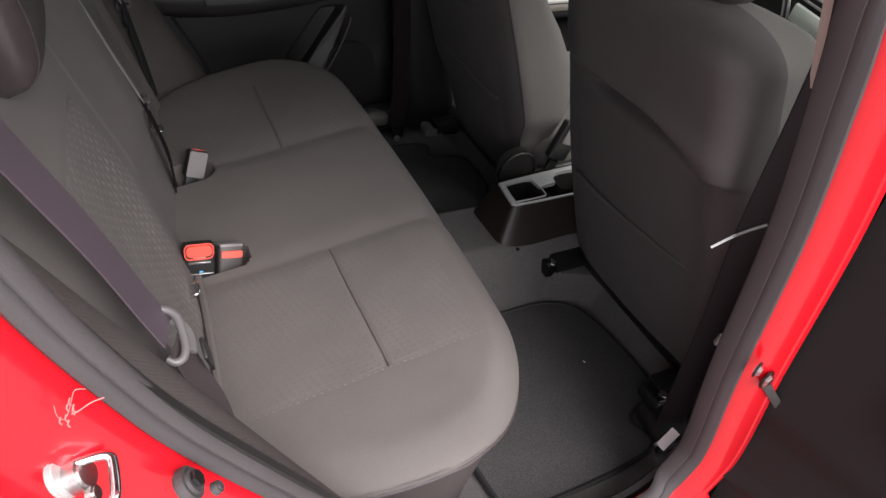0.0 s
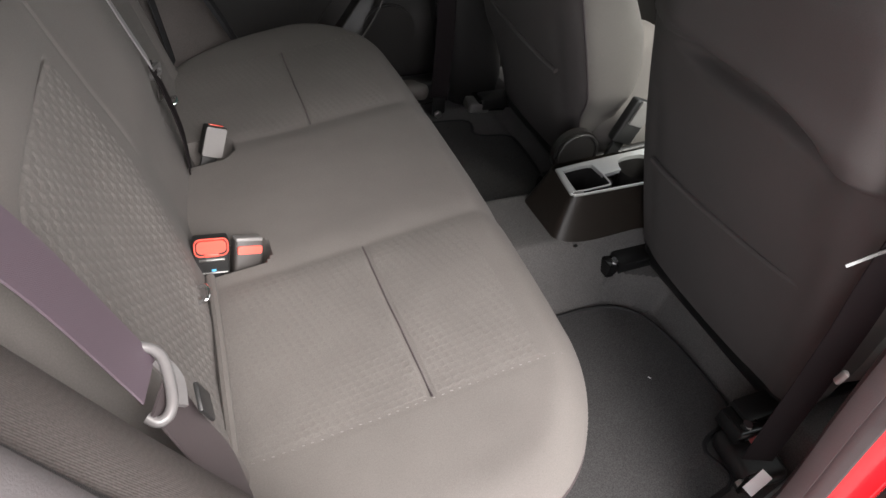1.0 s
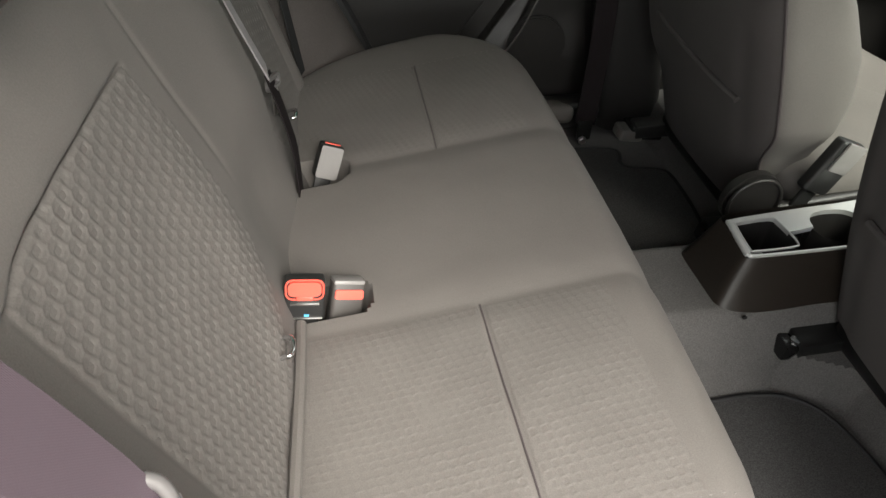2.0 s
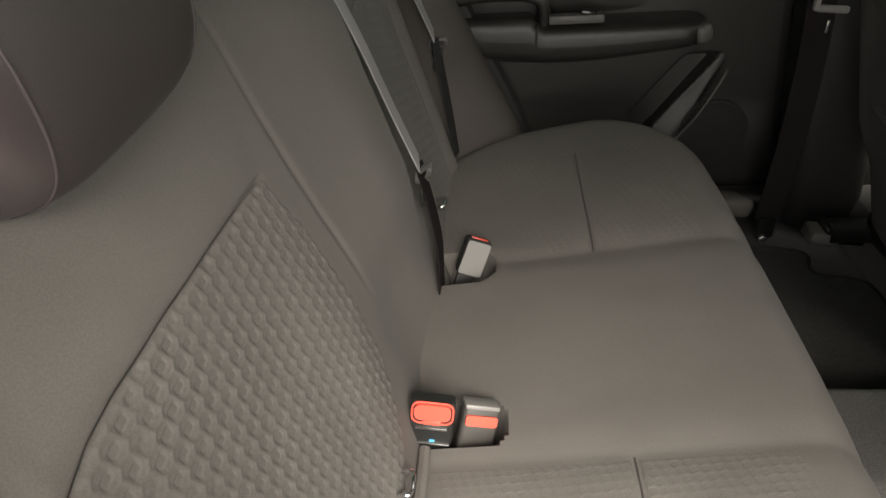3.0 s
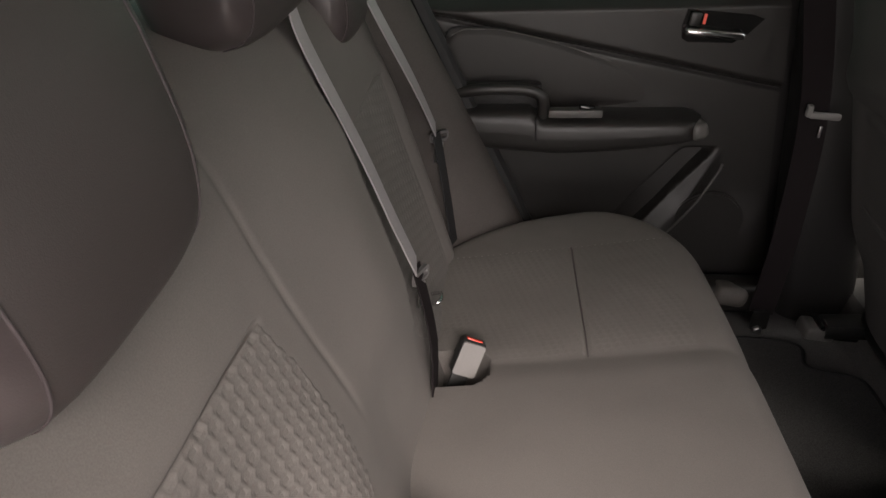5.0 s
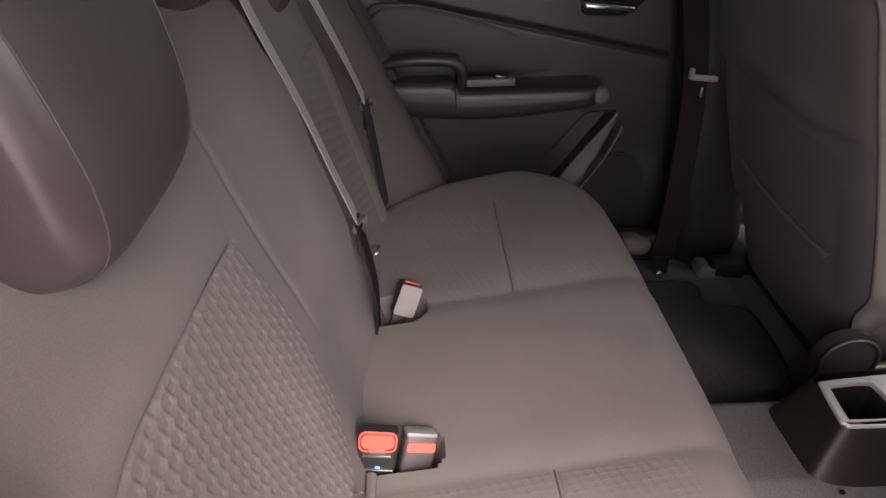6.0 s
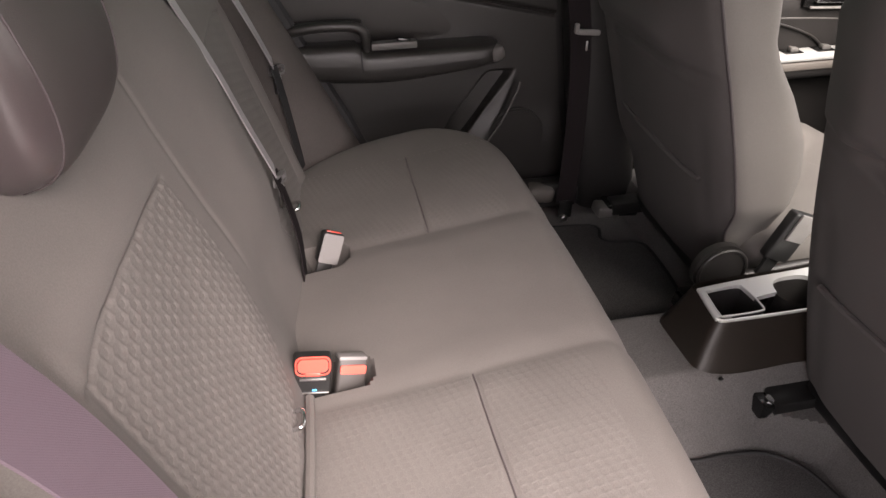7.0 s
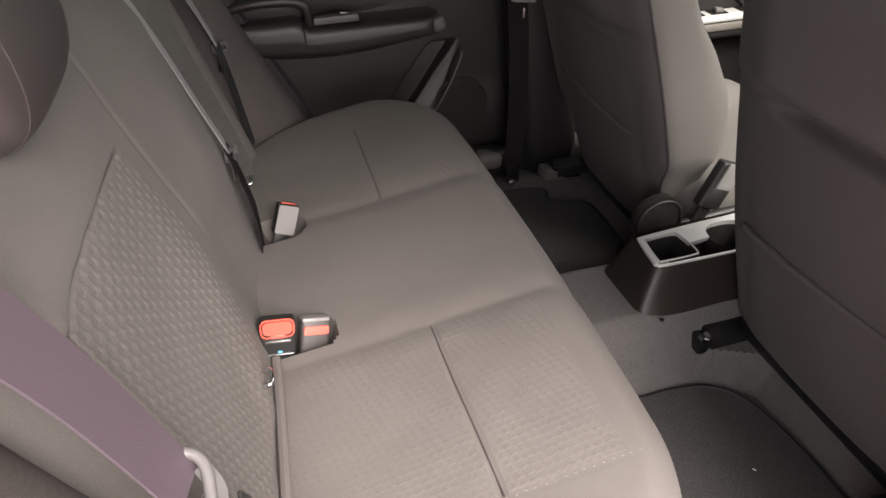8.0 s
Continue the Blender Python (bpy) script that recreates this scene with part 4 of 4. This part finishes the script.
def front_seat(yc, shift, label):
    seat = thing("front_seat", label, "car seat", "front seats", at=(0.95, yc, 0.40))
    hw = 0.238

    def rear_x(z):
        return 0.715 + shift - 0.30 * (z - 0.55)

    LOW = 0.455

    def ring(v, th):
        f = max(0.0, (v - 0.86) / 0.14) * math.pi / 2
        top = 1.062 if yc < 0 else 1.045
        z = LOW + (top - LOW) * min(v, 0.86) / 0.86 + 0.055 * math.sin(f)
        k = max(0.0, math.cos(f)) ** 0.55
        th_all = float(np.interp(z, [0.45, 0.60, 0.70, 0.77, 0.85, 0.91, 0.945, 1.0, 1.06, 1.10], [0.09, 0.118, 0.150, 0.158, 0.142, 0.118, 0.110, 0.124, 0.135, 0.135]))
        th_all += 0.020 * bell(z - 0.72, 0.13) if yc > 0 else 0.0
        w = hw * (0.93 + 0.07 * math.sin(math.pi * min(1, max(0, (z - 0.45) / 0.5)))) * (0.25 + 0.75 * k)
        w *= (1 - 0.05 * smooth01(0.92, 1.08, z)) * (1 - (0.16 if yc > 0 else 0.0) * smooth01(0.66, 0.56, z))
        hx = (th_all - 0.075 if math.cos(th) > 0 else 0.075) * k
        c, s = math.cos(th), math.sin(th)
        x = hx * math.copysign(abs(c) ** 0.5, c)
        y = w * math.copysign(abs(s) ** 0.42, s)
        if c > 0:
            x -= 0.035 * bell(y, 0.11) * smooth01(0.5, 0.6, z) * k
            x += 0.020 * bell(abs(y) - 0.19, 0.06) * k * smooth01(0.48, 0.56, z)
        else:
            outer = -y if yc < 0 else y
            crease = 0.932 - 0.027 * smooth01(0.06, 0.20, outer) if yc < 0 else 0.895
            over = smooth01(crease - 0.004, crease + 0.012, z)
            fade = 1 - 0.8 * smooth01(0.08, 0.19, -outer)
            wide = 1.6 if yc < 0 else 2.2
            gap = smooth01(crease - 0.022 * wide, crease - 0.008, z) * smooth01(crease + 0.024 * wide, crease + 0.004, z) * (0.85 * smooth01(0.19, 0.07, outer) * smooth01(-0.14, -0.06, outer) if yc < 0 else 0.38 * smooth01(-0.16, 0.0, outer) * smooth01(0.17, 0.05, outer))
            bulge = k * fade * ((0.030 if yc < 0 else 0.016) * over * (1 - gap) - (0.028 if yc < 0 else 0.016) * gap + 0.004 * bell(z - crease + 0.022, 0.008) * smooth01(0.155, 0.125, outer) + 0.008 * bell(z - crease - 0.035, 0.03) + 0.012 * smooth01(0.13, 0.20, outer) * (1 - over))
            x -= bulge * smooth01(0.45, 0.9, abs(c) ** 0.5) + 0.012 * bell(y, 0.2) * k
            x += 0.003 * bell(abs(y) - 0.17, 0.02) * smooth01(0.83, 0.80, z)
        x += 0.001 * noise.noise((y * 12 + yc, z * 12, c))
        return (rear_x(z) + 0.075 + x, yc + y, z)

    lo, hi = (radians(93), radians(267)) if yc < 0 else (radians(110), radians(250))
    part("back_panel", grid(lambda u, v: ring(v, lo + (hi - lo) * u), 110, 0, None, np.sort(np.concatenate((np.linspace(0, 1, 120), np.linspace(0.58, 0.72, 60))))), FABRIC_DARK, seat, "near-black cloth back panel with map pocket")
    part("backrest", grid(lambda u, v: ring(v, hi + (2 * math.pi - hi + lo) * u), 70, 90), FABRIC, seat, "grey cloth backrest sides and front")
    for th in (lo, hi) if yc > 0 else ():
        part("piping", tube([ring(v, th) for v in np.linspace(0.02, 0.97, 44)], 0.0026 if yc > 0 else 0.0010, 2), PIPING, seat)
    pocket = [(rear_x(0.695) - 0.0150 * bell(0.165 * t, 0.2) + 0.004 * t ** 8, yc + 0.165 * t, 0.695 - 0.010 * t * (1 if yc < 0 else -1)) for t in np.linspace(-1, 1, 13)]
    part("pocket_hem", tube(pocket, 0.0058, 4), FABRIC_DARK, seat, "stitched hem of the map pocket")
    # seat base
    def base(u, v):
        a, b = 2 * math.pi * u, math.pi * (v - 0.5)
        cx, sx = math.cos(a), math.sin(a)
        k = math.cos(b) ** 0.35
        return (1.005 + shift + 0.25 * k * math.copysign(abs(cx) ** 0.4, cx), yc + 0.245 * k * math.copysign(abs(sx) ** 0.4, sx),
                0.515 + 0.075 * math.sin(b) + 0.02 * bell(abs(sx) - 1, 0.3))
    part("cushion", grid(base, 48, 20), FABRIC, seat, "grey cloth cushion")
    part("seat_frame", rbox((0.46, 0.40, 0.07), (0.985 + shift, yc, 0.435), 0.02), STEEL_DARK, seat)
    part("valance", rbox((0.03, 0.37, 0.10), (0.775 + shift, yc, 0.465), 0.02, 3, (0, -12, 0)), FABRIC_DARK, seat, "black cloth skirt under the backrest")
    for s in (-1, 1):
        rail = part("rail", rbox((0.52, 0.045, 0.035), (0.945 + shift, yc + s * 0.185, 0.413), 0.006), STEEL_DARK, seat, "black steel seat rail")
        part("rail_foot", rbox((0.085, 0.054, 0.032), (0.705, yc + s * 0.195, 0.404), 0.005, 2, (0, 6, 0)), GLOSS, rail, "glossy black rail end")
        for dx in (0.682, 0.702):
            part("bolt", rod(0.0085, 0.012, (dx, yc + s * 0.195 - 0.01 + 0.5 * (dx - 0.69), 0.423), (0, 6, 0), 6), CHROME, rail, "bright rail bolt")
    inner = -1 if yc > 0 else 1
    if yc < 0:
        return finish(seat, yc, rear_x)
    cap = part("recliner_cap", rod(0.052, 0.03, (0.700 + shift, yc + inner * 0.243, 0.538), (90, 0, 0), 40, None, 0.008), TRIM_GREY, seat, "round dark plastic recliner cap")
    part("cap_rim", tube([(0.700 + shift + 0.047 * math.cos(a), yc + inner * 0.259, 0.538 + 0.047 * math.sin(a)) for a in np.linspace(0, 2 * math.pi, 25)[:-1]], 0.0035, 2, True), TRIM_GREY, cap)
    part("side_shield", rbox((0.36, 0.02, 0.085), (0.92 + shift, yc + inner * 0.247, 0.49), 0.009, 3, (0, -4, 0)), TRIM_GREY, seat, "dark plastic side shield")
    return finish(seat, yc, rear_x)


front_seat(-0.305, 0.0, "grey cloth driver seat with near-black back panel")
front_seat(0.345, -0.012, "grey cloth passenger seat seen from behind")

b = thing("belt_buckle", "front belt buckle on a stalk beside the passenger seat", "belt buckle", at=(0.80, 0.09, 0.50))
part("housing", rbox((0.055, 0.024, 0.10), (0.805, 0.088, 0.60), 0.006, 3, (0, 22, 0)), BUCKLE_BLACK, b)
part("face_plate", rbox((0.04, 0.006, 0.055), (0.815, 0.074, 0.622), 0.004, 2, (0, 22, 0)), BUCKLE_GREY, b, "pale grey face")
part("stalk", rbox((0.03, 0.01, 0.10), (0.775, 0.092, 0.51), 0.004, 2, (0, 22, 0)), BUCKLE_BLACK, b)


def front_belt(path, normal, y, z_tongue, label):
    a, b = path[-1], path[len(path) // 2]
    side = 1 if y > 0 else -1
    x0 = a[0]
    fb = thing("seat_belt", label, "seat belt", "front seat belts", at=(x0, y, 0.36))
    part("webbing", ribbon(path, 0.047, normal), WEBBING_BLACK, fb, "plum-black belt webbing")
    part("anchor_plate", rbox((0.036, 0.008, 0.05), (x0, side * 0.582, 0.385), 0.003), STEEL_DARK, fb)
    part("anchor_bolt", rod(0.010, 0.012, (x0 - 0.004, side * 0.574, 0.362), (90, 0, 0), 6, None, 0.002), STEEL, fb, "bright anchor bolt")
    if side < 0:
        # Added pale piece that stands for light shining past the belt.
        part("belt_light_patch", rbox((0.008, 0.010, 0.022), (0.611, -0.597, 0.699), 0.004, 3, (0, 10, -30)), BUCKLE_GREY, fb, "pale grey piece for light shining beside the belt")
    if side > 0:
        t = part("tongue", rbox((0.055, 0.012, 0.012), (b[0] + 0.012, b[1] - 0.016, z_tongue), 0.004, 2, (0, 6, 0)), BUCKLE_GREY, fb, "pale plastic belt tongue")
        part("tongue_tip", rbox((0.010, 0.012, 0.022), (b[0] - 0.016, b[1] - 0.016, z_tongue + 0.010), 0.003), BUCKLE_GREY, t)
        part("stop_button", rbox((0.005, 0.004, 0.022), (b[0] + 0.012, b[1] - 0.016, z_tongue - 0.03), 0.0015), STEEL, t)
    else:
        t = part("tongue", tube([(0.6305, -0.5675, 0.8858), (0.613, -0.5590, 0.8744), (0.598, -0.5515, 0.8621)], 0.0022, 4, False, 8), LOOP_GREY, fb, "pale plastic belt tongue")
        part("tongue_blade", ribbon([(0.600, -0.5530, 0.8650), (0.588, -0.5475, 0.8525), (0.5775, -0.5424, 0.8411)], 0.0035, (-0.6, -0.6, 0.4), 0.002, 3), STEEL, t, "steel blade")
    return fb


rc = thing("rail_cover", "grey plastic cover on the end of a seat rail", "cover", at=(0.665, 0.53, 0.39))
part("shell", rbox((0.06, 0.05, 0.03), (0.668, 0.535, 0.402), 0.008, 3, (0, 8, 0)), TRIM_SILL, rc)
# Added pale block; its colour stands for light caught at the sill end.
sc = thing("sill_light_patch", "pale block for the light caught at the end of the far sill", "cover", at=(0.53, 0.65, 0.38))
part("shell", rbox((0.075, 0.055, 0.046), (0.532, 0.655, 0.398), 0.018, 4, (0, 10, 0)), SILL_PALE, sc)
front_belt([(0.46, 0.61, 1.30), (0.53, 0.615, 1.05), (0.578, 0.612, 0.833), (0.588, 0.600, 0.60), (0.578, 0.586, 0.40)], (-0.35, -1, 0), 0.59, 0.833, "dark front belt hanging at the far pillar")
front_belt([(0.535, -0.60, 1.30), (0.600, -0.568, 1.07), (0.625, -0.558, 0.86), (0.640, -0.562, 0.70), (0.652, -0.568, 0.43)], (-0.42, -0.9, 0), -0.57, 0.876, "dark front belt hanging at the near pillar")
lab = thing("belt_label", "small white care label on the belt end", "label", at=(0.594, -0.585, 0.45))
tag = rbox((0.040, 0.017, 0.002), (0, 0, 0), 0.0008, 1, (0, 0, 14))
tag.transform(Matrix.Translation((0.612, -0.603, 0.448)) @ Matrix(((0.75, 0.05, -0.65), (-0.12, 0.99, -0.06), (0.65, 0.12, 0.75))).to_4x4())
part("tag", tag, WHITE_LABEL, lab)
cover = thing("anchor_cover", "black plastic belt anchor cover at the sill", "cover", at=(0.68, -0.55, 0.35))
part("shell", rbox((0.09, 0.10, 0.04), (0.705, -0.535, 0.352), 0.018, 4, (0, 0, -8)), TRIM, cover)
part("bolt", rod(0.011, 0.022, (0.700, -0.527, 0.392), (20, -20, 0), 6), CHROME, cover, "bright bolt head")
beige = struct("wall_pillar_upper_near", slab(lambda u, v: (0.509 - 0.42 * (0.38 * v) + (u - 0.5) * 0.012 * min(1.0, 0.3 + 14 * v), -0.612 - 0.004 * math.sin(math.pi * u), 1.118 + 0.38 * v), (0, -0.015, 0), 6, 24), BEIGE, "beige upper pillar trim", "pillar")


# ---- floor mats ----
def floor_mat(side, label):
    half = [(0.33, 0.165), (0.552, 0.157), (0.622, 0.157), (0.680, 0.170), (0.722, 0.212), (0.744, 0.30), (0.748, 0.43), (0.73, 0.465), (0.675, 0.478), (0.65, 0.50), (0.643, 0.565), (0.40, 0.58), (0.33, 0.56)]
    line = [(p.x, p.y) for p in smooth_line([(x, side * y, 0) for x, y in half], 5, True)]
    mt = thing("floor_mat", label, "floor mat", "rear floor mats", at=(0.54, side * 0.36, 0.325))
    part("carpet", plate(line, [], 0.010, pose(0, 0, 0.338)), MAT, mt, "", False)
    part("binding", tube([(x, y, 0.335) for x, y in line], 0.0055, 1, True, 6), BINDING, mt, "black stitched binding")
    return mt


floor_mat(-1, "black carpet mat with bound edge in the rear footwell")
floor_mat(1, "black carpet mat in the far rear footwell")
sp = thing("lint_speck", "tiny white speck of lint on the mat", "lint", at=(0.64, -0.345, 0.339))
part("fibre", rbox((0.0026, 0.006, 0.0016), (0.645, -0.342, 0.3392), 0.0008, 1, (0, 0, 30)), WHITE_LABEL, sp)

# ---- centre console ----
console = thing("center_console", "black centre console with a silver cup-holder tray", "console", at=(0.8, 0, 0.46))


def shell(u, v):
    th = 2 * math.pi * u
    c, s = math.cos(th), math.sin(th)
    z = 0.43 + 0.126 * v
    x0, x1, w = 0.548 + 0.048 * v, 1.35, 0.090 - 0.036 * v - 0.003 * math.sin(math.pi * v)
    xx = (x0 + x1) / 2 + (x1 - x0) / 2 * math.copysign(abs(c) ** 0.13, c)
    return (xx, w * math.copysign(abs(s) ** 0.20, s) - 0.004, z)


part("body", grid(shell, 160, 14), CONSOLE_SHELL, console, "black grained plastic body")
TRAY = [(0.612, 0.028), (0.602, 0.020), (0.594, -0.040), (0.597, -0.050), (0.608, -0.055), (0.70, -0.057), (0.80, -0.057), (1.0, -0.055), (1.0, 0.046), (0.80, 0.040), (0.70, 0.035)]
tray_line = [(p.x, p.y) for p in smooth_line([(x, y, 0) for x, y in TRAY], 5, True)]
WELLS = [[(0.614, 0.020), (0.609, 0.014), (0.603, -0.040), (0.610, -0.047), (0.670, -0.047), (0.684, -0.038), (0.682, 0.010), (0.672, 0.024)],
         [(p[0], p[1]) for p in rounded(0.094, 0.070, 0.034, 3, 0.776, -0.009)],
         [(p[0], p[1]) for p in rounded(0.10, 0.07, 0.015, 3, 0.92, -0.004)]]
wells = [[(p.x, p.y) for p in smooth_line([(x, y, 0) for x, y in w], 4, True)] for w in WELLS]
part("tray", plate(tray_line, wells, 0.009, pose(0, 0, 0.560)), SILVER, console, "satin silver tray")
part("tray_rim", tube([(x, y, 0.5565) for x, y in tray_line], 0.0030, 1, True), SILVER, console, "bright rounded rim")
for k, loop in enumerate(wells):
    cx, cy = sum(p[0] for p in loop) / len(loop), sum(p[1] for p in loop) / len(loop)
    cup = bmesh.new()
    rings = [[cup.verts.new((cx + (x - cx) * f, cy + (y - cy) * f, z)) for x, y in loop] for f, z in ((1.01, 0.5565), (0.97, 0.52), (0.94, 0.49), (0.86, 0.483))]
    for a, bq in zip(rings, rings[1:]):
        for i in range(len(loop)):
            cup.faces.new((a[i - 1], a[i], bq[i], bq[i - 1]))
    cup.faces.new(rings[-1])
    part("cup_well", cup, TRIM if k == 0 else TRIM_GREY, console, "dark cup well")
    if k == 0:
        part("well_rim", tube([(x, y, 0.5590) for x, y in loop], 0.0018, 1, True), SILVER, console)
part("screw", rod(0.004, 0.003, (0.60, -0.094, 0.462), (90, 0, 0), 10), STEEL_DARK, console)

# ---- near door frame fittings ----
st = thing("door_striker", "zinc door striker loop bolted to the red frame", "striker", at=(-0.15, -0.735, 0.96))
SX, SY, SZ = -0.153, -0.706, 0.986
part("base_plate", rod(0.016, 0.006, (SX - 0.009, SY + 0.004, SZ), (0, 68, -8), 32, None, 0.0015), SILVER, st, "zinc base washer")
part("collar", rod(0.013, 0.012, (SX + 0.000, SY + 0.003, SZ - 0.003), (0, 68, -8), 32, 0.012, 0.002), STEEL, st, "bright stepped collar")
part("loop", tube([(SX, SY + 0.006, SZ + 0.006), (SX + 0.012, SY + 0.008, SZ + 0.004), (SX + 0.019, SY + 0.007, SZ + 0.002), (SX + 0.021, SY + 0.001, SZ), (SX + 0.020, SY - 0.020, SZ - 0.005), (SX + 0.013, SY - 0.024, SZ - 0.006), (SX, SY - 0.022, SZ - 0.004)], 0.0036, 8, False, 12), CHROME, st, "bright bent loop")
for dy in (-0.010, 0.014):
    part("screw", rod(0.006, 0.007, (SX + 0.006, SY + dy, SZ - 0.010), (0, 68, -8), 12, None, 0.0015), STEEL, st)
bead = thing("sealant_bead", "thin glossy sealant squiggle on the red frame", "sealant", at=(-0.14, -0.69, 1.05))
part("bead", tube([(-0.130, -0.6985, 1.060), (-0.135, -0.700, 1.063), (-0.139, -0.7005, 1.055), (-0.143, -0.701, 1.046), (-0.147, -0.7015, 1.041), (-0.149, -0.702, 1.047), (-0.148, -0.702, 1.056)], 0.0003, 5), SEALANT, bead)
part("bead_branch", tube([(-0.123, -0.697, 1.046), (-0.130, -0.699, 1.047), (-0.138, -0.7005, 1.044), (-0.142, -0.7015, 1.044)], 0.00038, 5), SEALANT, bead)
bp = thing("rubber_stop", "round black rubber door stop on the red frame", "door stop", at=(-0.09, -0.72, 0.93))
part("cup", rod(0.015, 0.012, (-0.092, -0.704, 0.932), (0, 62, 0), 28, 0.013, 0.003), RUBBER, bp)
part("screw", rod(0.007, 0.005, (-0.086, -0.704, 0.936), (0, 62, 0), 6), STEEL_DARK, bp)
part("nub", rod(0.006, 0.008, (-0.074, -0.706, 0.918), (0, 62, 0), 16, 0.005, 0.0015), RUBBER, bp)
for k in range(7):
    bx, bz = -0.139 - 0.011 * noise.noise((k * 3.1, 0, 1)) - 0.0012 * k, 1.058 - 0.0028 * k + 0.004 * noise.noise((k * 2.3, 4, 1))
    part("bead_blob", tube([(bx, -0.7005 - 0.0004 * k, bz), (bx - 0.0015, -0.7012 - 0.0004 * k, bz - 0.003), (bx - 0.001, -0.7012 - 0.0004 * k, bz - 0.006)], 0.0005 + 0.0003 * abs(noise.noise((k * 1.7, 2, 2))), 3, False, 6), SEALANT, bead)
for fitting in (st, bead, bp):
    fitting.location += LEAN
hg = thing("check_bolt", "steel bolts of the door check on the red pillar", "bolt", at=(0.60, -0.71, 0.70))
part("bolt", rod(0.0075, 0.008, (0.540, -0.699, 0.780), (90, 0, 20), 6, None, 0.0015), STEEL, hg)
part("bolt", rod(0.010, 0.007, (0.571, -0.702, 0.749), (90, 0, 10), 6, None, 0.0015), STEEL, hg)
part("washer", rod(0.0110, 0.003, (0.540, -0.6975, 0.780), (90, 0, 20), 20, None, 0.0008), STEEL_DARK, hg, "dark washer")
part("washer", rod(0.0135, 0.003, (0.571, -0.7000, 0.749), (90, 0, 10), 20, None, 0.0008), STEEL_DARK, hg, "dark washer")
dash = thing("dashboard", "black dashboard with a pale centre panel and silver vent slats", "dashboard", at=(1.55, 0, 0.7))
part("body", rbox((0.36, 1.36, 0.30), (1.56, 0.03, 0.82), 0.06, 4), TRIM, dash)
part("center_panel", rbox((0.012, 0.10, 0.042), (1.372, 0.012, 0.872), 0.004, 2, (8, 0, 0)), PALE, dash, "pale greenish centre panel")
for k in range(3):
    part("vent_slat", rbox((0.008, 0.11, 0.005), (1.374, 0.0, 0.905 + 0.017 * k), 0.002, 2, (8, 0, 0)), SILVER, dash)
for k in range(2):
    part("trim_strip", rbox((0.008, 0.006, 0.09), (1.374, 0.085 + 0.014 * k, 0.90), 0.002, 2, (-20, 0, 0)), SILVER, dash)
wheel = thing("steering_wheel", "black steering wheel in front of the driver seat", "steering wheel", at=(1.25, -0.32, 0.9))
part("rim", tube([(1.27 + 0.065 * math.sin(a), -0.31 + 0.18 * math.cos(a), 0.93 + 0.168 * math.sin(a)) for a in np.linspace(0, 2 * math.pi, 25)[:-1]], 0.015, 3, True), TRIM, wheel)
part("hub", rbox((0.05, 0.14, 0.12), (1.29, -0.31, 0.93), 0.02, 3, (0, 21, 0)), TRIM, wheel)
for yy in (-0.41, -0.21):
    part("spoke", rbox((0.018, 0.10, 0.03), (1.28, yy, 0.93), 0.006, 2, (0, 21, 0)), SILVER, wheel)
